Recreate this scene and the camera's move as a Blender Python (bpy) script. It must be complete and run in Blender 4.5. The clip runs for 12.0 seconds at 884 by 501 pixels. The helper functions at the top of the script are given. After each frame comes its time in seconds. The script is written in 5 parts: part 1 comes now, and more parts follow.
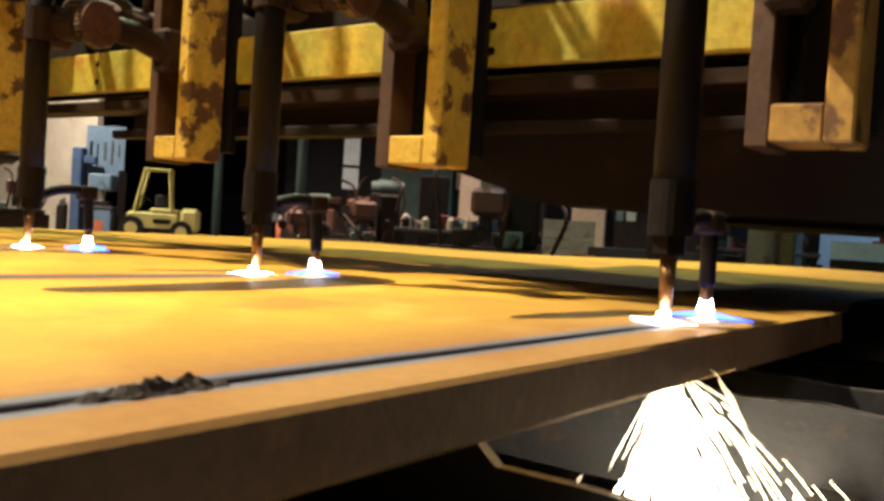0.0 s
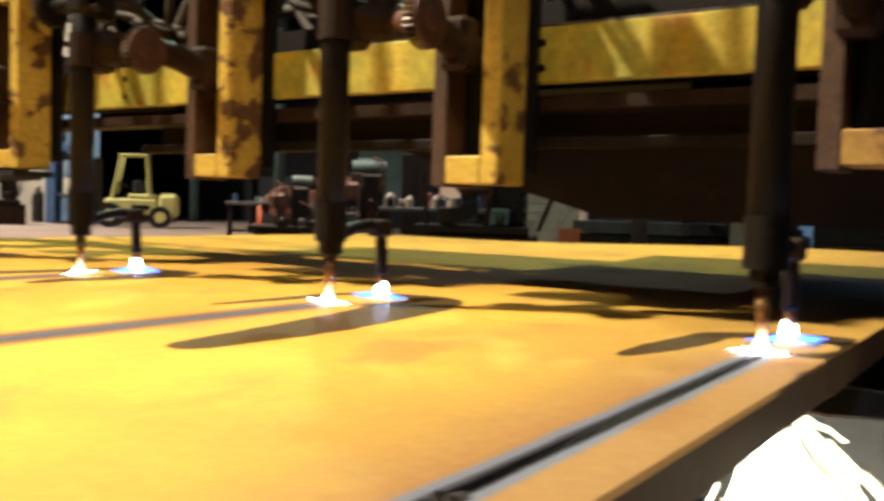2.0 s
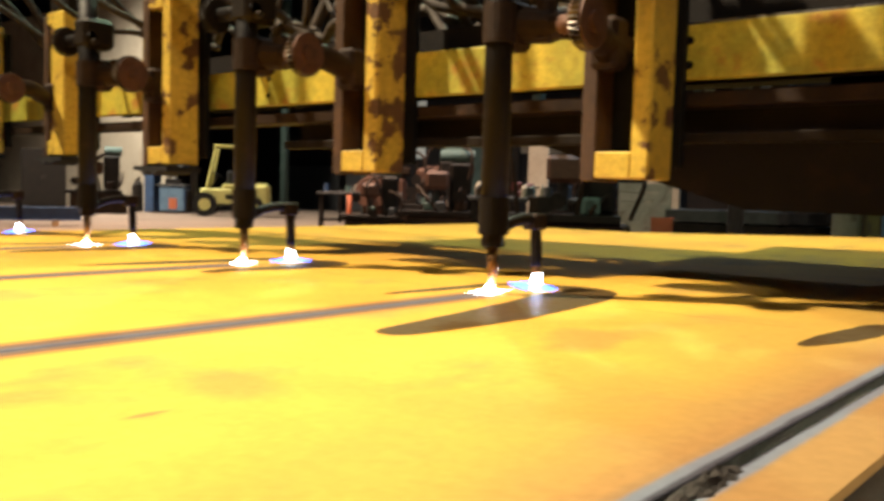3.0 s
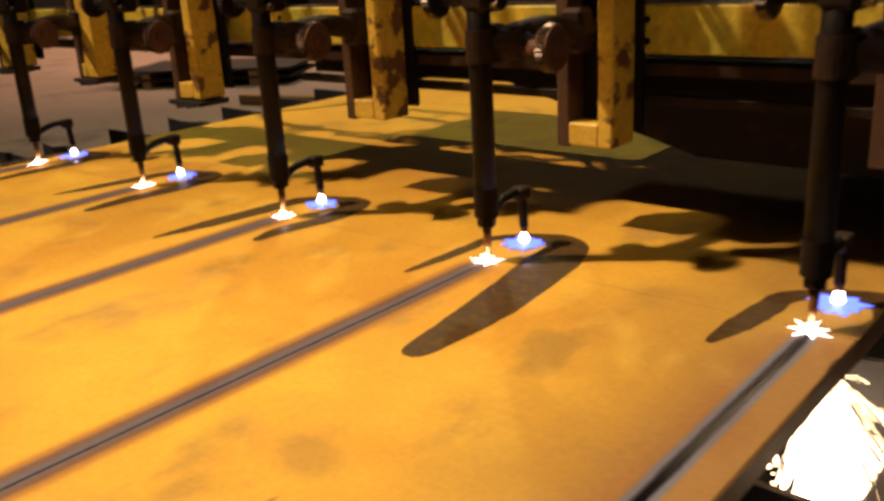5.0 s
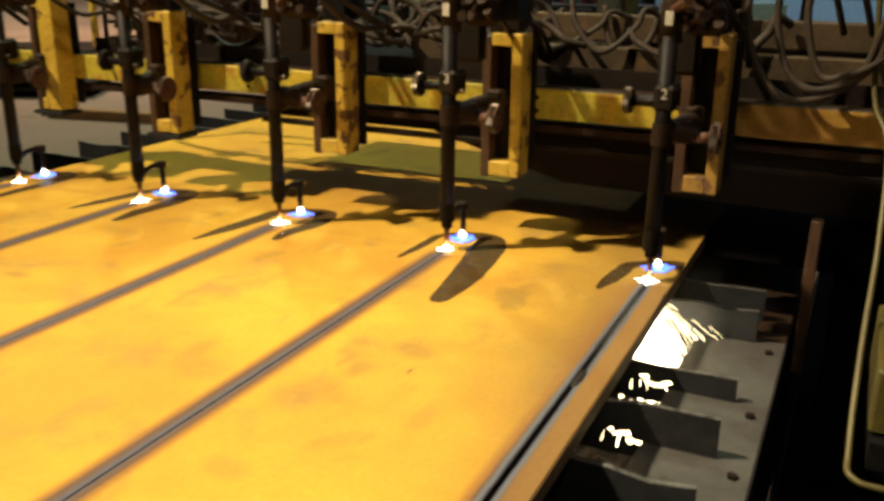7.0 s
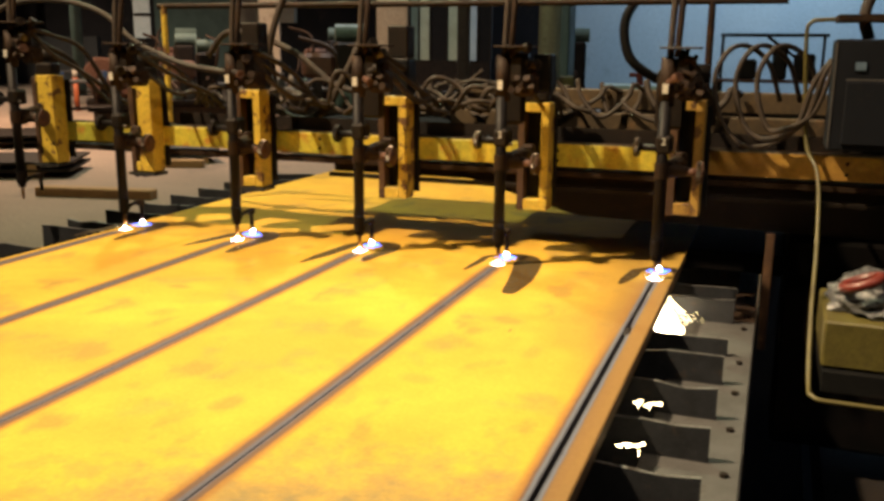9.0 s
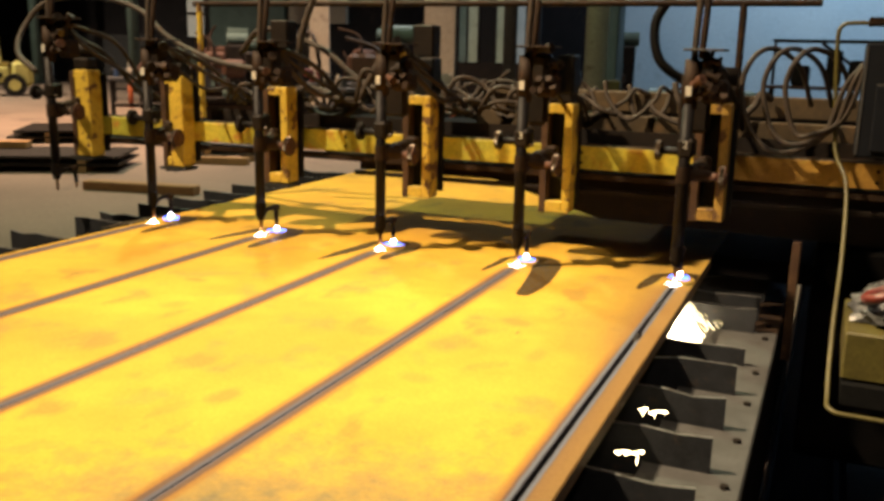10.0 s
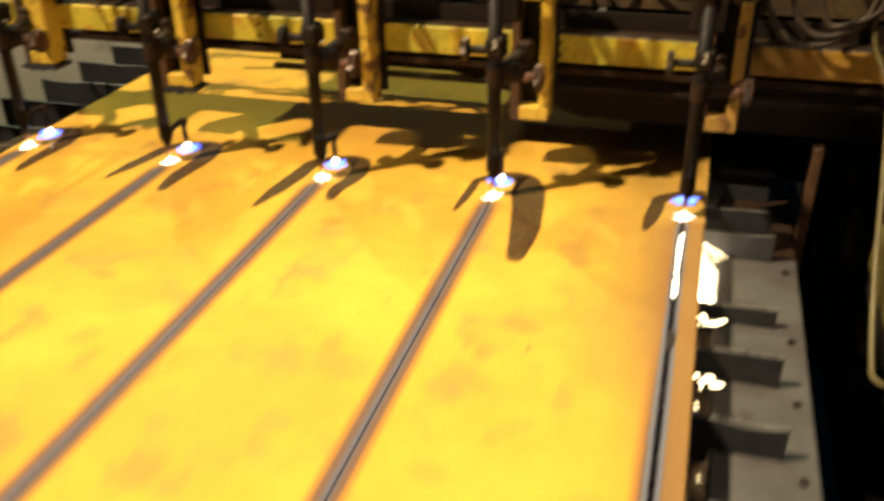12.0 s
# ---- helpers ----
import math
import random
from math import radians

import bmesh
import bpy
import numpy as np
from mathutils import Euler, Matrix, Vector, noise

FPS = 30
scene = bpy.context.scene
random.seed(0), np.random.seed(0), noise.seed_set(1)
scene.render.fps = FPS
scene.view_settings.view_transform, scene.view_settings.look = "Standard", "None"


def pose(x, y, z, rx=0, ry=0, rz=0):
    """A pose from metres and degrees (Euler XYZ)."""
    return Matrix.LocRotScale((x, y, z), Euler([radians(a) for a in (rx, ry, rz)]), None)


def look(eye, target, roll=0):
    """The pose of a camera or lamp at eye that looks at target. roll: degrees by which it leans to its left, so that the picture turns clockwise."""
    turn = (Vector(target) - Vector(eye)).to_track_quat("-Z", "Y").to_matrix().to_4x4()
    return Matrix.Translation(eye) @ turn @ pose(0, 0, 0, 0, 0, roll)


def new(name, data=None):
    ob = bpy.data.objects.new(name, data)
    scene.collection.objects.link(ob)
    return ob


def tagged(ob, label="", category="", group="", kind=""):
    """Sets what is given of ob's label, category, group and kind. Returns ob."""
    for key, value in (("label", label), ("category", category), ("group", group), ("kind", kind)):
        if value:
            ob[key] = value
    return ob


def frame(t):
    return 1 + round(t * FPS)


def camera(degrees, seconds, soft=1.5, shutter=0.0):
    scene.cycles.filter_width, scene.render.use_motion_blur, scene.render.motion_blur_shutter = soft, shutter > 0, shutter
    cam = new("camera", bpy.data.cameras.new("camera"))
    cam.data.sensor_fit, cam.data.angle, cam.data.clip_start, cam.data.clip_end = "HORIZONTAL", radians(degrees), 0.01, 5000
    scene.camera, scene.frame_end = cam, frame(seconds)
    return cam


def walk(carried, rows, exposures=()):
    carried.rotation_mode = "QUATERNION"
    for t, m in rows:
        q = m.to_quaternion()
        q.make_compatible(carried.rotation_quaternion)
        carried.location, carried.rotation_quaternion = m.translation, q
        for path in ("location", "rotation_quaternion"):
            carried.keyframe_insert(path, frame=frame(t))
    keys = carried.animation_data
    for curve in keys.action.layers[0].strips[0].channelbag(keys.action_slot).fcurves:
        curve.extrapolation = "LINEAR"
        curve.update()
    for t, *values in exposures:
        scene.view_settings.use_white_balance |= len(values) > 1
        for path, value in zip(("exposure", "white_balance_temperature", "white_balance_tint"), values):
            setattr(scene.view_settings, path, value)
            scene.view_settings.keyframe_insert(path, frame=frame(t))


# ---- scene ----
# ------------------------------------------------------------------ camera
PZ = 0.80          # top of the steel plate above the floor
V = 0.005          # travel of the gantry along the plate, metres a second

# seconds, eye, target, roll; y is counted from the travelling row of torches
PATH = [
    (0, (0.313, -0.796, 0.875), (-0.856, 0.826, 0.829), 3.7),
    (0.5, (0.3, -0.809, 0.892), (-0.828, 0.842, 0.866), 3.7),
    (1, (0.29, -0.814, 0.902), (-0.771, 0.881, 0.862), 2.9),
    (1.5, (0.272, -0.834, 0.92), (-0.754, 0.882, 0.858), 2.5),
    (2, (0.225, -0.885, 0.935), (-0.901, 0.765, 0.833), 1.8),
    (2.5, (0.199, -0.935, 0.933), (-1.013, 0.653, 0.839), 1.4),
    (3, (0.177, -0.997, 0.941), (-1.096, 0.54, 0.808), 1.6),
    (3.5, (0.182, -1.05, 0.964), (-1.126, 0.447, 0.748), 0.6),
    (3.7, (0.19, -1.06, 0.965), (-1.105, 0.445, 0.726), 0.1),
    (5.3, (0.429, -1.248, 1.394), (-0.806, 0.173, 0.718), -2.9),
    (5.5, (0.481, -1.324, 1.428), (-0.735, 0.116, 0.759), 0.0),
    (6, (0.553, -1.486, 1.536), (-0.557, -0.075, 0.653), 1.0),
    (6.5, (0.481, -1.788, 1.53), (-0.411, -0.147, 0.815), 0.4),
    (7, (0.419, -2.113, 1.563), (-0.387, -0.393, 0.938), 0.7),
    (7.5, (0.509, -2.304, 1.575), (-0.376, -0.618, 0.962), 0.7),
    (7.7, (0.517, -2.477, 1.577), (-0.319, -0.732, 1.068), 1.5),
    (9.3, (0.322, -3.013, 1.553), (-0.355, -1.183, 1.115), 0.5),
    (9.5, (0.341, -3.007, 1.548), (-0.358, -1.183, 1.117), 0.7),
    (10, (0.434, -2.955, 1.552), (-0.344, -1.166, 1.112), 1.2),
    (10.5, (0.468, -2.951, 1.489), (-0.352, -1.2, 0.977), 1.4),
    (11, (0.375, -2.85, 1.48), (-0.454, -1.117, 0.925), 1.4),
    (11.2, (0.308, -2.745, 1.485), (-0.497, -1.011, 0.896), 1.3),
    (11.4, (0.217, -2.667, 1.462), (-0.59, -0.913, 0.941), 1.1),
    (11.5, (0.135, -2.599, 1.498), (-0.653, -0.854, 0.918), 1.2),
    (11.6, (0.092, -2.559, 1.581), (-0.662, -0.844, 0.879), 1.6),
    (11.7, (0.069, -2.411, 1.728), (-0.637, -0.738, 0.89), -1.0),
    (11.8, (0.008, -2.457, 1.76), (-0.6, -0.755, 0.903), -1.0),
    (12, (-0.011, -2.356, 1.958), (-0.515, -0.682, 0.987), -1.1),
]
EXPOSURES = [(0.0, 0.1, 6100, 12), (1.0, 0.25, 6100, 12), (1.5, 0.22, 6050, 11), (2.0, 0.12, 5650, 8), (2.5, 0.2, 5700, 7), (3.0, 0.2, 6050, 7), (3.7, 0.25, 6100, 7), (5.3, -1.05, 7750, 33), (6.0, -1.12, 7500, 25), (6.5, -1.08, 6350, 8), (7.0, -0.5, 6600, 6), (7.7, -0.45, 6600, 6), (9.3, -0.08, 6950, 12), (11.2, -0.13, 6830, 11), (12.0, -0.13, 6950, 12)]
cam = camera(52.9, 12.0, soft=3.2, shutter=0.8)
# a jolt of the hand near the end: seconds, tilt and pan in degrees
JOLT = {11.467: (1.2, -1.6), 11.533: (-1.2, 1.6)}


def camera_rows():
    rows = [(t, look((e[0], e[1] + V * t, e[2]), (g[0], g[1] + V * t, g[2]), r)) for t, e, g, r in PATH]
    still = dict(rows)[11.5]
    rows += [(t, still @ pose(0, 0, 0, a, b, 0)) for t, (a, b) in JOLT.items()]
    return sorted(rows, key=lambda row: row[0])


walk(cam, camera_rows(), EXPOSURES)

# ------------------------------------------------------------------ light
world = bpy.data.worlds.new("world")
scene.world = world
world.use_nodes = True
world.node_tree.nodes["Background"].inputs[0].default_value = (0.35, 0.5, 0.8, 1)
world.node_tree.nodes["Background"].inputs[1].default_value = 0.002


def disk_lamp(name, place, target, watts, colour, size):
    lamp = bpy.data.lights.new(name, "AREA")
    lamp.shape, lamp.size, lamp.energy, lamp.color = "DISK", size, watts, colour
    new(name, lamp).matrix_world = look(place, target)


WARM = (1.0, 0.79, 0.51)
GREEN_FILL = (0.80, 1.0, 0.62)


def reflector_lamp(name, place, target, watts, colour, size, cone):
    lamp = bpy.data.lights.new(name, "SPOT")
    lamp.shadow_soft_size, lamp.energy, lamp.color = size, watts, colour
    lamp.spot_size, lamp.spot_blend = radians(cone), 1.0
    new(name, lamp).matrix_world = look(place, target)


reflector_lamp("bay_lamp_front", (-4.9, -3.1, 8.6), (-0.70, 0.20, 0.8), 7700, WARM, 0.12, 42)
# added unseen lamp: brightens a pool on the plate, beside the front lamp
reflector_lamp("added_pool_lamp", (-4.8, -3.1, 8.75), (-0.32, -0.95, 0.8), 5600, WARM, 0.12, 19)
# fill lamps, added and out of sight: they lift dark sides, yard and walls
disk_lamp("fill_lamp_right", (2.7, -3.4, 9.0), (-0.2, -0.3, 0.8), 230, (1.0, 0.86, 0.68), 0.5)
disk_lamp("fill_lamp_left", (-4.9, 4.7, 9.0), (-0.8, 0.3, 0.8), 560, GREEN_FILL, 0.25)
reflector_lamp("fill_lamp_yard", (-13, 9, 9.5), (-13, 9.5, 0), 11800, (1.0, 0.70, 0.48), 0.3, 112)
reflector_lamp("fill_lamp_far_left", (-25, 10.5, 9.5), (-25, 13.5, 0), 11000, (1.0, 0.88, 0.70), 0.3, 120)
reflector_lamp("fill_lamp_middle", (-7, 13, 9.0), (-6.5, 11.5, 0), 2100, (0.88, 0.95, 1.0), 0.3, 132)
disk_lamp("fill_lamp_far_wall", (0.5, 21, 9.0), (0.5, 26, 2.5), 900, (0.50, 0.76, 1.0), 0.8)


# ------------------------------------------------------------------ materials
def nodes_of(name):
    m = bpy.data.materials.new(name)
    m.use_nodes = True
    t = m.node_tree
    return m, t.nodes, t.links, t.nodes["Principled BSDF"]


def ramp(nodes, a, b):
    r = nodes.new("ShaderNodeValToRGB")
    r.color_ramp.elements[0].position, r.color_ramp.elements[1].position = a, b
    return r


def blend(nodes, links, fac, a, b):
    mix = nodes.new("ShaderNodeMix")
    mix.data_type = "RGBA"
    links.new(fac, mix.inputs[0])
    for socket, value in ((mix.inputs[6], a), (mix.inputs[7], b)):
        if isinstance(value, tuple):
            socket.default_value = (*value, 1)
        else:
            links.new(value, socket)
    return mix.outputs[2]


def varied_coords(nodes, links):
    """Object coordinates, shifted by chance from object to object."""
    tc, info = nodes.new("ShaderNodeTexCoord"), nodes.new("ShaderNodeObjectInfo")
    scale = nodes.new("ShaderNodeVectorMath")
    scale.operation = "MULTIPLY_ADD"
    combine = nodes.new("ShaderNodeCombineXYZ")
    for k in range(3):
        links.new(info.outputs["Random"], combine.inputs[k])
    links.new(combine.outputs[0], scale.inputs[0])
    scale.inputs[1].default_value = (7.3, 3.1, 5.7)
    links.new(tc.outputs["Object"], scale.inputs[2])
    return scale.outputs[0]


def noise_tex(nodes, links, vec, scale, detail=5, rough=0.6, stretch=None):
    n = nodes.new("ShaderNodeTexNoise")
    n.inputs["Scale"].default_value, n.inputs["Detail"].default_value, n.inputs["Roughness"].default_value = scale, detail, rough
    if stretch:
        m = nodes.new("ShaderNodeMapping")
        m.inputs["Scale"].default_value = stretch
        links.new(vec, m.inputs[0])
        vec = m.outputs[0]
    links.new(vec, n.inputs["Vector"])
    return n.outputs["Fac"]


def worn(name, base, second, third, rough=0.6, metal=0.0, big=6.0, fine=60.0, wear=(0.55, 0.62), amount=(0.35, 0.7), bump=0.3, stretch=None):
    """Base and second colour in soft clouds, third in hard-edged patches of wear, fine grain in colour and relief."""
    m, n, l, p = nodes_of(name)
    vec = varied_coords(n, l)
    cloud, grain = noise_tex(n, l, vec, big, 4, 0.6, stretch), noise_tex(n, l, vec, fine, 6, 0.7)
    patch = noise_tex(n, l, vec, big * 1.7, 6, 0.65, stretch)
    r1, r2, r3 = ramp(n, *amount), ramp(n, *wear), ramp(n, 0.3, 0.75)
    l.new(cloud, r1.inputs[0]), l.new(patch, r2.inputs[0]), l.new(grain, r3.inputs[0])
    col = blend(n, l, r1.outputs[0], base, second)
    col = blend(n, l, r2.outputs[0], col, third)
    dark = n.new("ShaderNodeMix")
    dark.data_type, dark.blend_type = "RGBA", "MULTIPLY"
    dark.inputs[0].default_value = 0.45
    l.new(col, dark.inputs[6]), l.new(r3.outputs[0], dark.inputs[7])
    l.new(dark.outputs[2], p.inputs["Base Color"])
    p.inputs["Metallic"].default_value = metal
    p.inputs["Specular IOR Level"].default_value = 0.5 if max(base) > 0.05 else (0.2 if max(base) > 0.006 else 0.05)
    rr = n.new("ShaderNodeMapRange")
    rr.inputs["To Min"].default_value, rr.inputs["To Max"].default_value = max(0.05, rough - 0.15), min(1, rough + 0.15)
    l.new(grain, rr.inputs[0]), l.new(rr.outputs[0], p.inputs["Roughness"])
    b = n.new("ShaderNodeBump")
    b.inputs["Strength"].default_value, b.inputs["Distance"].default_value = bump, 0.004
    l.new(grain, b.inputs["Height"]), l.new(b.outputs[0], p.inputs["Normal"])
    return m


def glow(name, colour, strength):
    m, n, l, p = nodes_of(name)
    p.inputs["Base Color"].default_value = (0, 0, 0, 1)
    p.inputs["Emission Color"].default_value, p.inputs["Emission Strength"].default_value = (*colour, 1), strength
    return m


KERFS = [0.0, -0.557, -1.110, -1.655, -2.209]


STAINS = (
    (-0.335, -0.595, 0.045, 0.034, 0.45), (-0.67, -0.85, 0.060, 0.045, 0.3), (-0.425, -0.84, 0.055, 0.060, 0.25),
    (-0.73, -0.79, 0.022, 0.060, 0.35), (-1.33, -1.28, 0.095, 0.080, 0.2), (-0.73, -1.41, 0.030, 0.045, 0.5),
    (-1.43, -0.64, 0.045, 0.022, 0.5), (-0.195, -0.84, 0.022, 0.055, 0.3), (-0.40, -1.12, 0.042, 0.030, 0.3),
    (-0.30, -0.685, 0.004, 0.016, 0.9), (-0.93, -0.60, 0.04, 0.03, 0.28), (-1.86, -0.75, 0.05, 0.03, 0.4),
)


def plate_material():
    """Rusty mill scale with hand-sized stains, and a grey scorched band along each cut."""
    m, n, l, p = nodes_of("rusty_plate_steel")
    geo = n.new("ShaderNodeNewGeometry").outputs["Position"]
    cloud, stain, grain = noise_tex(n, l, geo, 1.7, 4), noise_tex(n, l, geo, 5.5, 5, 0.55), noise_tex(n, l, geo, 90, 6, 0.7)
    mottle = noise_tex(n, l, geo, 14, 5, 0.7)
    r1, r2, r3, r4 = ramp(n, 0.38, 0.62), ramp(n, 0.57, 0.70), ramp(n, 0.25, 0.8), ramp(n, 0.4, 0.75)
    for a, b in ((cloud, r1), (stain, r2), (grain, r3), (mottle, r4)):
        l.new(a, b.inputs[0])
    col = blend(n, l, r1.outputs[0], (0.64, 0.395, 0.056), (0.54, 0.295, 0.048))
    soft = n.new("ShaderNodeMath")
    soft.operation = "MULTIPLY"
    soft.inputs[1].default_value = 0.30
    l.new(r4.outputs[0], soft.inputs[0])
    col = blend(n, l, soft.outputs[0], col, (0.47, 0.245, 0.036))
    part_stain = n.new("ShaderNodeMath")
    part_stain.operation = "MULTIPLY"
    part_stain.inputs[1].default_value = 0.55
    l.new(r2.outputs[0], part_stain.inputs[0])
    col = blend(n, l, part_stain.outputs[0], col, (0.33, 0.21, 0.07))
    # oily smudges, drawn out a little
    smudge, rs = noise_tex(n, l, geo, 7.0, 4, 0.5, (1.0, 0.55, 1.0)), ramp(n, 0.60, 0.70)
    l.new(smudge, rs.inputs[0])
    part_smudge = n.new("ShaderNodeMath")
    part_smudge.operation = "MULTIPLY"
    part_smudge.inputs[1].default_value = 0.6
    l.new(rs.outputs[0], part_smudge.inputs[0])
    col = blend(n, l, part_smudge.outputs[0], col, (0.27, 0.185, 0.055))
    # old oil stains, each a blot of its own place and size: x, y, half length across and along, strength
    blots = None
    for bx, by, rx, ry, deep in STAINS:
        place = n.new("ShaderNodeMapping")
        place.vector_type = "TEXTURE"
        place.inputs["Location"].default_value, place.inputs["Scale"].default_value = (bx, by, PZ), (rx, ry, 1.0)
        l.new(geo, place.inputs[0])
        size, edge = n.new("ShaderNodeVectorMath"), n.new("ShaderNodeMath")
        size.operation, edge.operation, edge.inputs[1].default_value = "LENGTH", "MULTIPLY_ADD", 2.0
        l.new(place.outputs[0], size.inputs[0]), l.new(mottle, edge.inputs[0]), l.new(size.outputs["Value"], edge.inputs[2])
        blot = n.new("ShaderNodeMapRange")
        blot.inputs["From Min"].default_value, blot.inputs["From Max"].default_value = 1.55, 2.35
        blot.inputs["To Min"].default_value, blot.inputs["To Max"].default_value = deep, 0.0
        l.new(edge.outputs[0], blot.inputs[0])
        if blots is None:
            blots = blot.outputs[0]
        else:
            most = n.new("ShaderNodeMath")
            most.operation = "MAXIMUM"
            l.new(blots, most.inputs[0]), l.new(blot.outputs[0], most.inputs[1])
            blots = most.outputs[0]
    col = blend(n, l, blots, col, (0.24, 0.155, 0.055))
    # darker brown towards the edge cut and the first torch, with ragged limits
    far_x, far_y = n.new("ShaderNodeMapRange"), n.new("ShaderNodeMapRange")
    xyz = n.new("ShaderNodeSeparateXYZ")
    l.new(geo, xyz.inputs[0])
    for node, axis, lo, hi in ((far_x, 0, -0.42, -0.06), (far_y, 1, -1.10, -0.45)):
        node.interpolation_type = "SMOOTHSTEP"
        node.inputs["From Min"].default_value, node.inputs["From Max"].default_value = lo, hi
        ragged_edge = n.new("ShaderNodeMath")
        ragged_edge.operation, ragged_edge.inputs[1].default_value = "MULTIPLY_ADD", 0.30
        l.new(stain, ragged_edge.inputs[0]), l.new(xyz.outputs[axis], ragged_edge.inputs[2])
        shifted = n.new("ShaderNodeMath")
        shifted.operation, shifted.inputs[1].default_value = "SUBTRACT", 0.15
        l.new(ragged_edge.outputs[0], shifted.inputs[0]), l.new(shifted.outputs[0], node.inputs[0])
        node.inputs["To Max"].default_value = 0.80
    dull = n.new("ShaderNodeMath")
    dull.operation = "MULTIPLY"
    l.new(far_x.outputs[0], dull.inputs[0]), l.new(far_y.outputs[0], dull.inputs[1])
    col = blend(n, l, dull.outputs[0], col, (0.245, 0.15, 0.047))
    # a patch of bare grey mill scale
    off = n.new("ShaderNodeVectorMath")
    off.operation = "DISTANCE"
    off.inputs[1].default_value = (-0.17, -2.12, PZ)
    squash = n.new("ShaderNodeMapping")
    squash.inputs["Scale"].default_value = (0.85, 1.0, 1.0)
    squash.inputs["Location"].default_value = (-0.07, 0, 0)
    l.new(geo, squash.inputs[0]), l.new(squash.outputs[0], off.inputs[0])
    ragged = n.new("ShaderNodeMath")
    ragged.operation = "MULTIPLY_ADD"
    ragged.inputs[1].default_value = -0.6
    l.new(mottle, ragged.inputs[0]), l.new(off.outputs["Value"], ragged.inputs[2])
    bare = n.new("ShaderNodeMapRange")
    bare.inputs["From Min"].default_value, bare.inputs["From Max"].default_value = 0.02, 0.40
    bare.inputs["To Min"].default_value, bare.inputs["To Max"].default_value = 0.85, 0.0
    l.new(ragged.outputs[0], bare.inputs[0])
    col = blend(n, l, bare.outputs[0], col, (0.15, 0.14, 0.095))
    # distance from the nearest cut
    sep = n.new("ShaderNodeSeparateXYZ")
    l.new(geo, sep.inputs[0])
    near = None
    for x in KERFS:
        sub, ab = n.new("ShaderNodeMath"), n.new("ShaderNodeMath")
        sub.operation, ab.operation = "SUBTRACT", "ABSOLUTE"
        sub.inputs[1].default_value = x if x > -0.1 else x - 0.003
        l.new(sep.outputs[0], sub.inputs[0]), l.new(sub.outputs[0], ab.inputs[0])
        if near is None:
            near = ab.outputs[0]
        else:
            mn = n.new("ShaderNodeMath")
            mn.operation = "MINIMUM"
            l.new(near, mn.inputs[0]), l.new(ab.outputs[0], mn.inputs[1])
            near = mn.outputs[0]
    wob = n.new("ShaderNodeMath")
    wob.operation = "MULTIPLY_ADD"
    wob.inputs[1].default_value = 0.006
    l.new(mottle, wob.inputs[0]), l.new(near, wob.inputs[2])

    def band(a, b):
        """1 inside distance a, 0 beyond b, and only behind the torches."""
        mr = n.new("ShaderNodeMapRange")
        mr.interpolation_type = "SMOOTHSTEP"
        mr.inputs["From Min"].default_value, mr.inputs["From Max"].default_value = a, b
        mr.inputs["To Min"].default_value, mr.inputs["To Max"].default_value = 1, 0
        l.new(wob.outputs[0], mr.inputs[0])
        cut = n.new("ShaderNodeMapRange")
        cut.inputs["From Min"].default_value, cut.inputs["From Max"].default_value = -0.02, 0.06
        cut.inputs["To Min"].default_value, cut.inputs["To Max"].default_value = 1, 0
        l.new(sep.outputs[1], cut.inputs[0])
        mul = n.new("ShaderNodeMath")
        mul.operation = "MULTIPLY"
        l.new(mr.outputs[0], mul.inputs[0]), l.new(cut.outputs[0], mul.inputs[1])
        return mul.outputs[0]

    col = blend(n, l, band(0.028, 0.050), col, (0.30, 0.15, 0.045))
    col = blend(n, l, band(0.0220, 0.0290), col, (0.14, 0.088, 0.064))
    # the narrow strip outside the edge cut is browned by the heat
    trim = n.new("ShaderNodeMapRange")
    trim.inputs["From Min"].default_value, trim.inputs["From Max"].default_value = 0.010, 0.022
    trim.inputs["To Min"].default_value, trim.inputs["To Max"].default_value = 0.0, 0.92
    l.new(sep.outputs[0], trim.inputs[0])
    behind = n.new("ShaderNodeMapRange")
    behind.inputs["From Min"].default_value, behind.inputs["From Max"].default_value = -0.10, 0.10
    behind.inputs["To Min"].default_value, behind.inputs["To Max"].default_value = 1.0, 0.0
    l.new(sep.outputs[1], behind.inputs[0])
    both = n.new("ShaderNodeMath")
    both.operation = "MULTIPLY"
    l.new(trim.outputs[0], both.inputs[0]), l.new(behind.outputs[0], both.inputs[1])
    col = blend(n, l, both.outputs[0], col, (0.21, 0.122, 0.052))
    edge_cut = n.new("ShaderNodeMath")
    edge_cut.operation, edge_cut.inputs[1].default_value = "GREATER_THAN", -0.2
    l.new(sep.outputs[0], edge_cut.inputs[0])

    def only_edge(x):
        mul = n.new("ShaderNodeMath")
        mul.operation = "MULTIPLY"
        l.new(x, mul.inputs[0]), l.new(edge_cut.outputs[0], mul.inputs[1])
        return mul.outputs[0]

    browned = n.new("ShaderNodeMath")
    browned.operation = "MULTIPLY"
    l.new(only_edge(band(0.030, 0.115)), browned.inputs[0]), l.new(far_y.outputs[0], browned.inputs[1])
    col = blend(n, l, browned.outputs[0], col, (0.27, 0.155, 0.055))
    col = blend(n, l, band(0.0090, 0.0155), col, (0.112, 0.108, 0.135))
    col = blend(n, l, only_edge(band(0.0160, 0.0215)), col, (0.13, 0.14, 0.175))
    col = blend(n, l, only_edge(band(0.0095, 0.0125)), col, (0.045, 0.043, 0.056))
